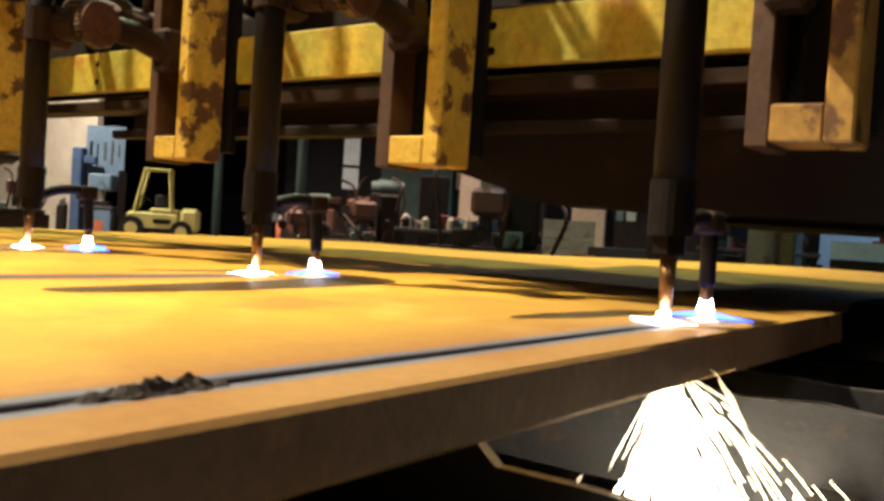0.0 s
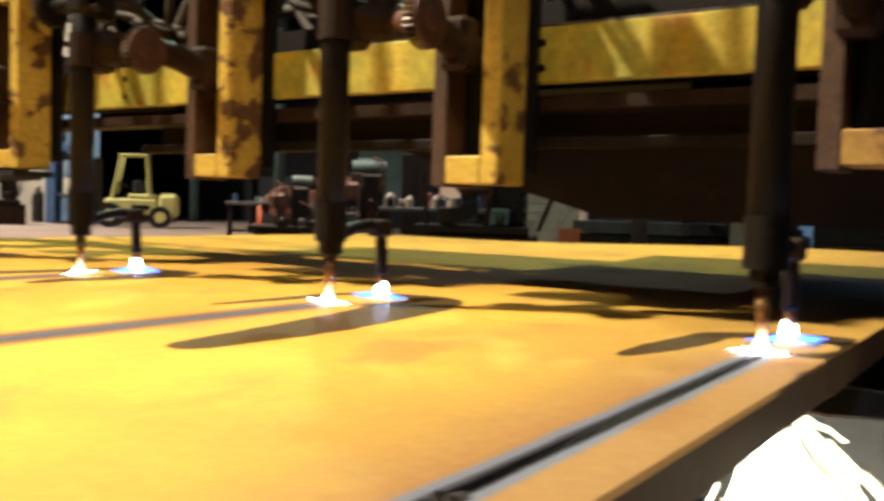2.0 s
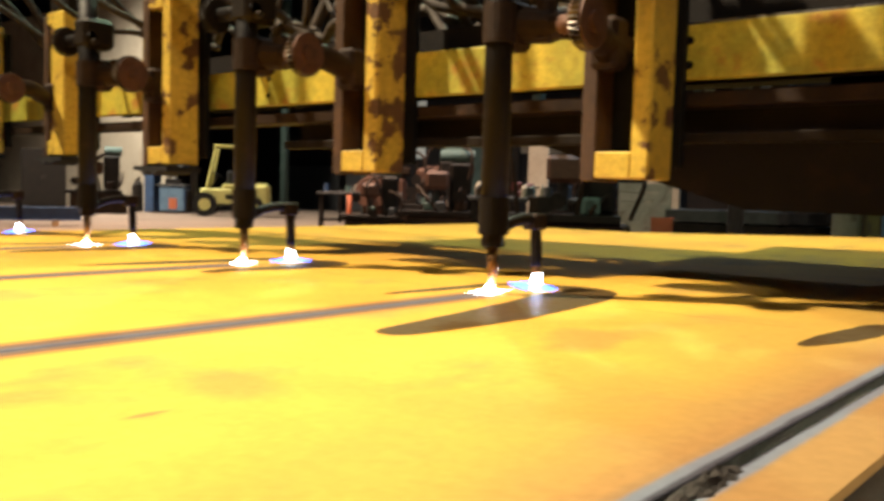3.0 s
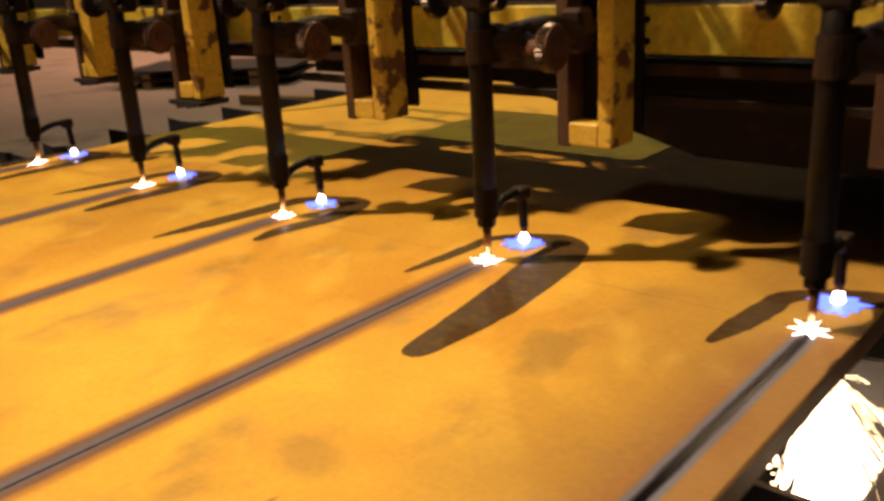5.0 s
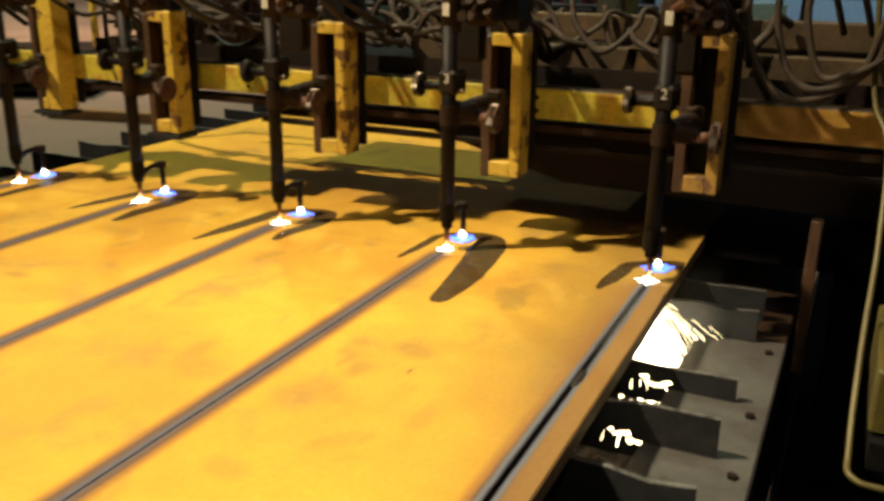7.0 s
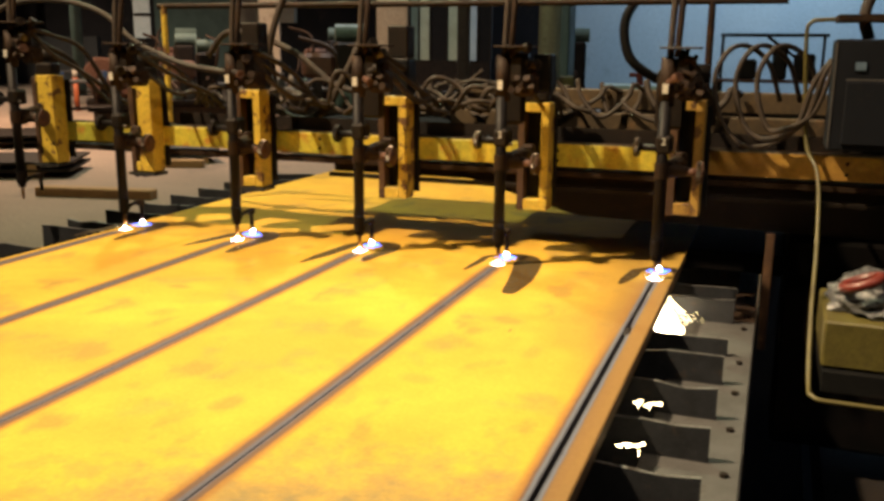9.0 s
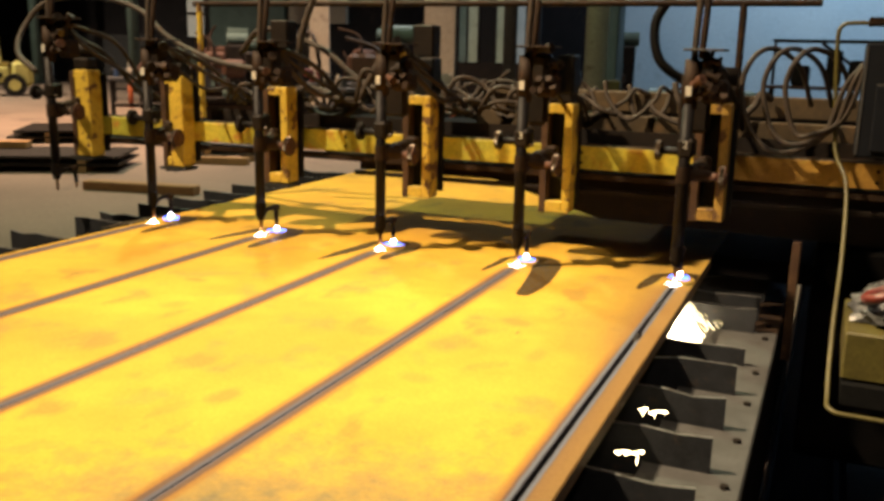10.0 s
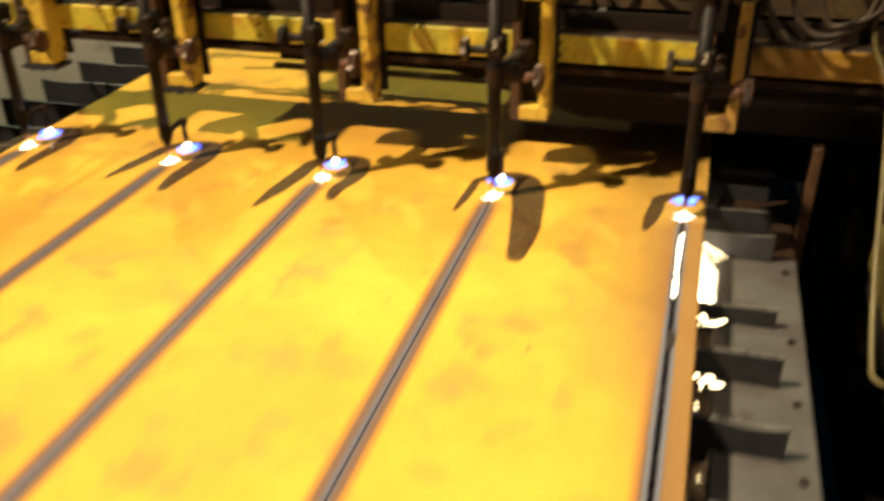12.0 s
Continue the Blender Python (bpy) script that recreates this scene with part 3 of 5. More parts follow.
def cutting_table():
    table = root("cutting_table", pose(0, 0, 0), "steel cutting table with upright slats and dusty side rails", "cutting table")
    part("side_rail", a_box(0.112, 0.335, -4.6, 0.17, 0.60, 0.643, bevel=0.004), M_RAIL, table, "dusty grey side rail")
    # same rail in a darker material: the gantry's shade put into its colour
    part("side_rail", a_box(0.112, 0.335, 0.173, 2.6, 0.60, 0.643, bevel=0.004), M_RUST, table, "side rail under the gantry, brown for its shade")
    # added skirt, black so that the gap beside the table stays dark
    part("side_skirt", a_box(0.300, 0.331, -4.6, 2.6, 0.02, 0.5995), M_SHADE_BLACK, table)
    part("side_rail", a_box(-2.83, -2.755, -4.6, 2.6, 0.50, 0.60, bevel=0.004), M_RAIL, table)
    for x in (0.20, -2.79):
        for y in (-4.2, -2.4, -0.6, 1.0, 2.4):
            part("leg", a_box(x - 0.03, x + 0.03, y - 0.04, y + 0.04, 0.0, 0.599 if x > 0 else 0.499, bevel=0.004), M_DARK, table)
    for k in range(-17, 9):
        y, rng = slat_y(k), random.Random(k)
        # the upper edge is nibbled by earlier cuts
        xs = [-2.76 + (0.262 + 2.76) * i / 40 for i in range(41)]
        top = []
        for i, x in enumerate(xs):
            # right-hand tops are lowered to fit the camera's view
            z = PZ - PLATE_T - 0.002 if x < -0.10 else 0.697 if k == -1 else 0.728
            top.append((x, z - (rng.random() * 0.012 if 0 < i < 40 and rng.random() < 0.5 else 0)))
        slat = part("slat", prism([(-2.76, 0.605), (0.108, 0.605), (0.108, 0.6445), (0.262, 0.6445)] + list(reversed(top)), y - 0.006, y + 0.006), M_SLAT, table)
        # upward faces take the brighter of the slat's two colours
        slat.data.materials.append(M_SLATTOP)
        for f in slat.data.polygons:
            f.material_index = 1 if f.normal.z > 0.7 else 0
    for k in range(-15, 8):
        part("bolt", a_rod((0.30, slat_y(k) - 0.06, 0.641), (0.30, slat_y(k) - 0.06, 0.651), 0.010, seg=6), M_DARK, table)
    bm = bmesh.new()
    bmesh.ops.create_grid(bm, x_segments=130, y_segments=300, size=0.5)
    for v in bm.verts:
        x, y = -1.32 + v.co.x * 2.84, -1.0 + v.co.y * 7.0
        v.co = Vector((x, y, 0.24 + 0.07 * noise.noise((x * 4, y * 4, 0)) + 0.04 * noise.noise((x * 13, y * 13, 3)) + 0.035 * abs(noise.noise((x * 34, y * 34, 6)))))
    tagged(link_mesh("slag_bed", bm, M_PIT), "heap of dark slag lying under the table slats", "slag", kind="stuff")


steel_plate()
cutting_table()
slag_ridge(random.Random(5))

# ------------------------------------------------------------------ gantry
def gantry():
    g = root("cutting_gantry", pose(0, 0, 0), "yellow and soot-brown gantry carrying a row of cutting torches", "gantry")
    part("front_beam", a_box(-2.86, 0.04, 0.325, 0.345, 1.125, 1.211, bevel=0.003), M_BEAM, g, "scraped yellow-green beam")
    part("beam_end", a_box(0.0405, 1.6, 0.325, 0.345, 1.125, 1.211, bevel=0.003), M_BEAM_END, g, "orange-browned beam end")
    # bright strip paints the glint along the beam's upper edge
    part("beam_lip", a_box(-0.44, 1.6, 0.3265, 0.336, 1.2115, 1.2145), M_SLATTOP, g, "bright strip painted as the upper edge's glint")
    part("beam_flange", a_box(-2.86, 1.6, 0.346, 0.40, 1.201, 1.215, bevel=0.002), M_RUST, g)
    # added panel that hides the yard above the beam
    part("back_web", a_box(-2.2, 1.6, 0.402, 0.412, 1.128, 1.268), M_GIRDER, g)
    for x in (-0.427, -1.447, 0.585, -2.46):
        for z in (1.186, 1.148):
            part("bolt_hole", a_rod((x, 0.3235, z), (x, 0.327, z), 0.0065, seg=12), M_BLACK, g)
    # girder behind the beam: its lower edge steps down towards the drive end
    part("girder", prism([(-1.42, 1.045), (-0.80, 1.045), (-0.36, 0.925), (1.6, 0.905), (1.6, 1.105), (-1.42, 1.105)], 0.405, 0.53), M_GIRDER, g, "brown-black girder")
    # added block: its shadow ends the lit line on the plate
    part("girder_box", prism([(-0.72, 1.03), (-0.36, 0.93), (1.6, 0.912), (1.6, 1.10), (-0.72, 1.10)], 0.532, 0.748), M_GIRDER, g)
    # made-up block, so that all beyond the plate's corner stays black
    part("carriage_shoe", a_box(0.064, 0.42, 0.475, 1.25, 0.735, 0.815, bevel=0.006), M_SHADE_BLACK, g, "near-black block added beside the plate's corner")
    part("carriage_plate", a_box(0.345, 0.375, 0.285, 0.330, 0.50, 0.93, bevel=0.003), M_FLANGE, g, "rusty upright carriage plate")
    # housing made deep so that its shadow darkens the plate behind
    part("drive_body", prism([(-0.34, 0.95), (-0.28, 0.92), (1.6, 0.91), (1.6, 1.34), (-0.28, 1.34), (-0.34, 1.30)], 0.75, 1.28), M_SHADE_BLACK, g, "black drive housing")
    # made-up block that hides the lit rail and keeps this end dark
    part("end_carriage", a_box(0.42, 1.3, 0.37, 0.95, 0.12, 0.90, bevel=0.01), M_SHADE_BLACK, g, "near-black block added at the gantry's end")
    part("guide_rail", a_box(-2.8, 1.6, 0.335, 0.40, 1.085, 1.108, bevel=0.002), M_RUST, g)
    part("lower_rail", a_box(-1.42, 1.6, 0.350, 0.372, 1.028, 1.046, bevel=0.002), M_DARK, g)
    # made-up shelf and wing, there to shade the plate from the lamps
    part("hose_tray", a_box(-1.66, -0.345, 0.535, 1.00, 1.228, 1.240, bevel=0.003), M_SHADE_BLACK, g, "near-black shelf added to shade the plate")
    part("tray_wing", a_box(-0.92, -0.345, 1.002, 1.28, 1.230, 1.240, bevel=0.003), M_SHADE_BLACK, g)
    part("rear_rail", a_box(-0.95, 1.6, 0.56, 0.62, 1.242, 1.315, bevel=0.004), M_REAR, g, "brown rear rail")
    part("rear_rail", a_box(-0.95, 1.6, 0.64, 0.70, 1.325, 1.405, bevel=0.004), M_REAR, g)
    part("cable_pipe", a_rod((-2.45, 0.62, 1.745), (0.35, 0.62, 1.745), 0.013), M_RUST, g, "brown overhead hose pipe")
    for x in (-2.42, 0.08):
        part("pipe_post", a_rod((x, 0.62, 1.20), (x, 0.62, 1.745), 0.014), M_YELLOW if x < -2 else M_RUST, g)
    rng = random.Random(11)
    # hoses sagging along the gantry
    for k in range(15):
        x = -1.22 + 0.085 * k + rng.uniform(-0.05, 0.05)
        w, top, low, y = rng.uniform(0.15, 0.36), rng.uniform(1.36, 1.45), rng.uniform(1.25, 1.32), rng.uniform(0.54, 0.68)
        part("hose", a_sweep([(x, y, top), (x + w * 0.12, y - 0.02, (top + low) / 2), (x + w * 0.5, y - 0.04, low), (x + w * 0.9, y, (top + low) / 2), (x + w, y + 0.02, top - 0.02), (x + w * 1.15, y + 0.06, top - 0.04)], rng.uniform(0.007, 0.013)), M_HOSE, g, smooth=True)
    # slack hoses lying along the beam's top between the torches
    for k in range(22):
        x, w, y = -2.15 + 0.075 * k + rng.uniform(-0.04, 0.04), rng.uniform(0.16, 0.34), rng.uniform(0.43, 0.50)
        z, rise = 1.285 + rng.uniform(0.0, 0.05), rng.uniform(0.03, 0.13)
        part("hose", a_sweep([(x, y, z), (x + w * 0.25, y - 0.02, z + rise), (x + w * 0.55, y + 0.02, z + rise * 0.8), (x + w * 0.8, y, z + 0.01), (x + w, y + 0.03, z - 0.008)], rng.uniform(0.006, 0.012), steps=5), M_HOSE, g, smooth=True)
    # large loops beside the control box
    for k, (x0, x1, low) in enumerate(((0.13, 0.40, 1.235), (0.20, 0.43, 1.265), (0.27, 0.46, 1.30))):
        part("hose", a_sweep([(x0 + 0.22, 0.58, 1.38), (x0 + 0.17, 0.50, 1.52), (x0 + 0.09, 0.36, 1.58), (x0 + 0.03, 0.30, 1.55), (x0, 0.29, 1.45), (x0 + 0.04, 0.28, 1.31), ((x0 + x1) / 2, 0.27, low), (x1, 0.28, low + 0.06), (x1 + 0.05, 0.28, low + 0.22), (x1 + 0.10, 0.30, low + 0.30)], 0.009), M_HOSE, g, smooth=True)
    # a tangle of loops lying on the added shelf between the torches
    for k in range(14):
        x, y, z, r = rng.uniform(-1.02, -0.62), rng.uniform(0.55, 0.78), rng.uniform(1.29, 1.40), rng.uniform(0.06, 0.15)
        a0, lean = rng.uniform(0, 6.3), rng.uniform(-0.5, 0.5)
        ring = [(x + 1.4 * r * math.cos(a0 + a), y + r * lean * math.sin(a0 + a) + 0.012 * a, max(1.252, z + 0.75 * r * math.sin(a0 + a) - 0.01 * a)) for a in [j * 0.62 for j in range(rng.choice((7, 9, 12)))]]
        part("hose", a_sweep(ring, rng.uniform(0.006, 0.011), steps=4), M_HOSE, g, smooth=True)
    part("hose", a_sweep([(-2.17, 0.60, 1.52), (-2.02, 0.58, 1.63), (-1.72, 0.58, 1.55), (-1.47, 0.58, 1.39), (-1.17, 0.60, 1.36)], 0.014), M_HOSE, g, smooth=True)
    part("hose", a_sweep([(-1.70, 0.52, 1.80), (-1.76, 0.50, 1.63), (-1.79, 0.50, 1.46), (-1.74, 0.49, 1.31), (-1.63, 0.48, 1.25), (-1.51, 0.49, 1.29), (-1.446, 0.50, 1.39), (-1.385, 0.52, 1.51), (-1.36, 0.56, 1.60)], 0.016), M_HOSE, g, "thick dark hose hanging in a loop", True)
    part("hose", a_sweep([(-1.95, 0.42, 1.45), (-2.15, 0.40, 1.48), (-2.33, 0.40, 1.54), (-2.45, 0.40, 1.60), (-2.60, 0.40, 1.71), (-2.83, 0.38, 1.765), (-3.05, 0.30, 1.74), (-3.13, 0.22, 1.62), (-3.07, 0.12, 1.50), (-2.90, 0.06, 1.42)], 0.013), M_HOSE, g, smooth=True)
    part("hose", a_sweep([(-0.20, 0.78, 1.80), (-0.27, 0.78, 1.68), (-0.25, 0.78, 1.54), (-0.16, 0.80, 1.46), (-0.05, 0.80, 1.42)], 0.020), M_BLACK, g, "black corrugated hose", True)
    return g


GANTRY = gantry()


def digit(text, parent, x, y, z):
    """A stencilled white number on the torch clamp."""
    c = bpy.data.curves.new("number", "FONT")
    c.body, c.size, c.extrude, c.align_x = text, 0.034, 0.0008, "CENTER"
    tmp = bpy.data.objects.new("number", c)
    me = bpy.data.meshes.new_from_object(tmp)
    bpy.data.objects.remove(tmp)
    me.transform(pose(x, y, z, 90, 0, 0))
    me.materials.clear()
    me.materials.append(M_TAG)
    ob = new("number", me)
    ob.parent = parent
    tagged(ob, "white painted number " + text)


def star(rng, r_in, r_out, points, z):
    """The flat splash of a flame on the plate: an uneven star, widened to imitate glare."""
    bm = bmesh.new()
    c, ring = bm.verts.new((0, 0, z + r_in * 0.25)), []
    for k in range(points * 2):
        a = math.pi * k / points
        r = (r_out * rng.uniform(0.6, 1.0)) if k % 2 == 0 else r_in
        ring.append(bm.verts.new((math.cos(a) * r, math.sin(a) * r, z)))
    for k in range(len(ring)):
        bm.faces.new((c, ring[k], ring[(k + 1) % len(ring)]))
    return bm


FLAMES = []


def film_mark(left, right, wl, wr, edge):
    """The dark bow around each torch: a flat film with two trailing arms."""
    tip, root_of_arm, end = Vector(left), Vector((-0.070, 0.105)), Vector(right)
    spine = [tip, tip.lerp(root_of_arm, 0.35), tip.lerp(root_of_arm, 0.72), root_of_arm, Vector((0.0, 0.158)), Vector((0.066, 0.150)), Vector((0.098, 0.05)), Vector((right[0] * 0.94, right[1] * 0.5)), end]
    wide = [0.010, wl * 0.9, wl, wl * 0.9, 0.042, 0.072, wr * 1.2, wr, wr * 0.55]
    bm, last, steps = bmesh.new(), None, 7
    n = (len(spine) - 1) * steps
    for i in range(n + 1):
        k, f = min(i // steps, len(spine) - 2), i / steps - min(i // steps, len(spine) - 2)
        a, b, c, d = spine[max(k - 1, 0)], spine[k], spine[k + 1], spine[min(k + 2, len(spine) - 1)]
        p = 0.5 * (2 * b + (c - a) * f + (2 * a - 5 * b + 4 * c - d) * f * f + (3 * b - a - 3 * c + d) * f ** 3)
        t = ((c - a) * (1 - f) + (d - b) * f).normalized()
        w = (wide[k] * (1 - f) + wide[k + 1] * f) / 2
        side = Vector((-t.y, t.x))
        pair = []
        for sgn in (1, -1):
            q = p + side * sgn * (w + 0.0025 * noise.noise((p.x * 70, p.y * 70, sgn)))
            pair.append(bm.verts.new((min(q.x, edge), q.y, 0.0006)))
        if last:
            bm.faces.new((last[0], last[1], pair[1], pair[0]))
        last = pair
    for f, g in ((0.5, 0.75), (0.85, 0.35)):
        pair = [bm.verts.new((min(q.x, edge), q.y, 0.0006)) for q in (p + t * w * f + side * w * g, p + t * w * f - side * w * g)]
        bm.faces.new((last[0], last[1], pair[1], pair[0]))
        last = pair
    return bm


FILM_MARKS = {
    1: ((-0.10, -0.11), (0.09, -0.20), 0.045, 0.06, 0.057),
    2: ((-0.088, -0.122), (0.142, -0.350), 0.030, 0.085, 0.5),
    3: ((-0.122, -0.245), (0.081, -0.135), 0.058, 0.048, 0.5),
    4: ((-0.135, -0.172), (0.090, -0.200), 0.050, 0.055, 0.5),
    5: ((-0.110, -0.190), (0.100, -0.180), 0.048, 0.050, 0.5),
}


def torch_station(k, x, lift, c0, c1, yf, zb, lit, number, motor):
    """One torch with its slide, clamps, knobs, pilot arm and flames. Local z counts from the plate's top."""
    rng = random.Random(100 + k)
    s = root("torch_station", pose(x, 0, PZ), "cutting torch on a worn yellow slide" + (" with two burning flames" if lit else ", raised and not burning"), "cutting torch", "torches along the gantry")
    z = lift
    part("torch_barrel", a_rod((0, 0, 0.086 + z), (0, 0, 0.60 + z), 0.0195, seg=20), M_TUBE, s, "brown torch barrel", True)
    part("barrel_sleeve", a_rod((0, 0, 0.083 + z), (0, 0, 0.135 + z), 0.0215, 0.0215, seg=20), M_TUBE, s, smooth=False)
    part("collar", a_rod((0, 0, 0.066 + z), (0, 0, 0.085 + z), 0.0165, seg=6), M_TUBE, s)
    part("nozzle", a_rod((0, 0, 0.012 + z), (0, 0, 0.067 + z), 0.0052, 0.0085, seg=16), M_BRASS, s, "heat-tinted brass nozzle", True)
    arm = a_sweep([(0.0, 0.015, 0.088 + z), (0.0, 0.045, 0.100 + z), (0, 0.085, 0.104 + z), (0, 0.104, 0.096 + z), (0, 0.108, 0.07 + z), (0, 0.110, 0.035 + z)], 0.0085, seg=10)
    part("pilot_arm", arm, M_TUBE, s, "bent pilot pipe", True)
    part("pilot_fitting", a_box(-0.013, 0.013, 0.088, 0.118, 0.088 + z, 0.112 + z, bevel=0.003), M_RUST, s)
    part("pilot_nozzle", a_rod((0, 0.110, 0.012 + z), (0, 0.110, 0.040 + z), 0.005, 0.0075, seg=12), M_BRASS, s, smooth=True)
    if lit:
        bm = a_rod((0, 0, 0.0), (0, 0, 0.011), 0.0085, 0.005, seg=12)
        f = part("cutting_flame", bm, G_CUT, s, "white-hot cutting flame")
        part("flame_splash", star(rng, 0.009, 0.040, 7, 0.0020), G_SPLASH, f)
        FLAMES.append((f, Vector((0, -0.004, 0.001))))
        f.matrix_basis = Matrix.Translation((0, -0.004, 0.001))
        bm = a_rod((0, 0, 0.004), (0, 0, 0.022), 0.0095, 0.006, seg=12)
        f = part("pilot_flame", bm, G_PILOT, s, "blue-white pilot flame")
        part("flame_splash", star(rng, 0.009, 0.019, 7, 0.0028), G_PILOT, f)
        # fringe spread wide to imitate the blue light on the plate
        part("flame_fringe", star(rng, 0.030, 0.054, 9, 0.0012), G_BLUE, f, "blue flame fringe with its glow on the plate")
        FLAMES.append((f, Vector((0, 0.110, 0.001))))
        f.matrix_basis = Matrix.Translation((0, 0.110, 0.001))
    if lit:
        part("damp_film", film_mark(*FILM_MARKS[k]), M_FILM, s, "dark film around the flames")
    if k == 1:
        part("damp_film", prism([(-0.16, -0.0004), (-0.50, -0.024), (-0.85, -0.0365), (0.150, -0.0365), (0.172, -0.018), (0.160, -0.0004)], 0.0, 0.0006), M_FILM, s).data.transform(Matrix.Translation((0.0592, 0, 0)) @ pose(0, 0, 0, 0, 0, 90))
    # clamp casting and cross shafts with knurled knobs
    bm = a_box(-0.023, 0.023, 0.004, 0.052, 0.338 + z, 0.405 + z, bevel=0.008)
    rod(bm, (0, 0, 0.345 + z), (0, 0, 0.398 + z), 0.0235, seg=18)
    part("clamp", bm, M_RUST, s, "brown split clamp round the barrel")
    bm = a_rod((0.018, 0.030, 0.374 + z), (0.060, 0.040, 0.370 + z), 0.026, 0.024, seg=14)
    rod(bm, (0.050, 0.038, 0.352 + z), (0.050, 0.038, 0.402 + z), 0.019, 0.015, seg=12)
    rod(bm, (0.060, 0.040, 0.370 + z), (0.085, 0.034, 0.368 + z), 0.022, 0.016, seg=14)
    part("cross_arm", bm, M_RUST, s, "lumpy cross arm casting")
    part("cross_shaft", a_rod((0.08, 0.030, 0.368 + z), (0.112, 0.030, 0.368 + z), 0.0135), M_REDRUST, s, smooth=True)
    kn = part("knob", a_rod((0.110, 0.030, 0.368 + z), (0.131, 0.030, 0.368 + z), 0.035, seg=36), M_REDRUST, s, "round red-brown hand knob")
    part("knob_rim", a_rod((0.113, 0.030, 0.368 + z), (0.127, 0.030, 0.368 + z), 0.0385, seg=64, knurl=0.085), M_CHROME, kn, "bright toothed rim")
    part("knob_boss", a_rod((0.130, 0.030, 0.368 + z), (0.137, 0.030, 0.368 + z), 0.015, seg=16), M_REDRUST, kn)
    mid = (c0 + c1) / 2 - 0.018
    part("slide_arm", a_sweep([(0.012, 0.035, 0.376 + z), (0.5 * mid + 0.02, 0.5 * yf + 0.02, 0.388 + z), (mid, yf - 0.01, 0.375 + z), (mid, yf + 0.06, 0.372 + z)], 0.023, seg=12), M_RUST, s, smooth=True)
    part("slide_block", a_box(mid - 0.026, mid + 0.022, yf - 0.012, yf + 0.034, 0.335 + z, 0.415 + z, bevel=0.008), M_RUST, s)
    part("adjuster_shaft", a_rod((-0.078, -0.005, 0.447 + z), (0.03, -0.005, 0.447 + z), 0.0125), M_TUBE, s, smooth=True)
    kn = part("adjuster_knob", a_rod((-0.092, -0.005, 0.447 + z), (-0.074, -0.005, 0.447 + z), 0.029, seg=32), M_DARK, s)
    part("knob_rim", a_rod((-0.090, -0.005, 0.447 + z), (-0.077, -0.005, 0.447 + z), 0.032, seg=52, knurl=0.09), M_TUBE if k > 2 else M_CHROME, kn)
    part("upper_clamp", a_box(-0.024, 0.030, -0.022, 0.050, 0.425 + z, 0.49 + z, bevel=0.010), M_DARK, s)
    part("clamp_bolt", a_rod((0.03, -0.004, 0.437 + z), (0.044, -0.004, 0.437 + z), 0.007, seg=6), M_CHROME, s)
    if number:
        digit(number, s, 0.003, -0.0235, 0.458 + z)
    # torch head with valves and gas fittings
    part("torch_head", a_rod((0, 0.008, 0.585 + z), (0, 0.008, 0.74 + z), 0.026, 0.023, seg=14), M_RUST, s, smooth=True)
    part("head_block", a_box(0.022, 0.078, -0.004, 0.06, 0.64 + z, 0.745 + z, bevel=0.012), M_DARK, s)
    bm = a_box(0.030, 0.112, 0.014, 0.085, 0.600 + z, 0.678 + z, bevel=0.014)
    for j in range(5):
        p = Vector((0.035 + 0.018 * j, 0.012, 0.622 + z + 0.03 * (j % 2)))
        rod(bm, p, p + Vector((rng.uniform(-0.012, 0.012), -0.022, rng.uniform(0.0, 0.02))), rng.uniform(0.010, 0.015), seg=10)
    part("valve_manifold", bm, M_RUST, s, "grimy brown valve manifold")
    # added bulk that widens the shadow of the torch head
    if k < 4:
        part("back_cover", a_box(-0.045, 0.055, 0.088, 0.130, 0.50 + z, 0.70 + z, bevel=0.012), M_DARK, s)
    if k == 2:
        part("valve_box", a_box(0.085, 0.150, 0.09, 0.17, 0.61, 0.745, bevel=0.006), M_BLACK, s, "black valve box")
        part("silver_regulator", a_rod((0.02, 0.03, 0.725), (0.085, 0.03, 0.725), 0.021, seg=18), M_CHROME, s, smooth=True)
    part("bracket_plate", a_box(-0.026, 0.098, -0.03, 0.11, 0.766 + z, 0.773 + z, bevel=0.002), M_RAIL if k == 1 else M_RUST, s)
    part("tag", a_box(-0.010, 0.008, -0.024, -0.0205, 0.625 + z, 0.656 + z), M_TAG, s, "small white tag")
    for j in range(7):
        a = rng.uniform(-0.9, 1.3)
        p = Vector((rng.uniform(-0.01, 0.07), rng.uniform(-0.01, 0.06), 0.632 + z + 0.021 * j))
        q = p + Vector((math.cos(a) * 0.055, -0.025 + math.sin(a) * 0.04, rng.uniform(-0.02, 0.05)))
        part("valve", rod(a_rod(p, q, rng.uniform(0.008, 0.012), seg=10), p + (q - p) * 0.7, q, rng.uniform(0.014, 0.020), seg=10), (M_RUST, M_REDRUST, M_DARK, M_RUST, M_CHROME, M_RUST, M_DARK)[j], s)
    for j in range(2):
        part("riser_pipe", a_sweep([(0.004 + 0.022 * j, 0.012, 0.74 + z), (0.006 + 0.024 * j, 0.016, 0.84 + z), (0.012 + 0.02 * j, 0.03 + 0.02 * j, 1.02 + z)], 0.0105), M_RUST if j else M_HOSE, s, smooth=True)
    for j in range(3):
        d = rng.uniform(0.0, 0.10)
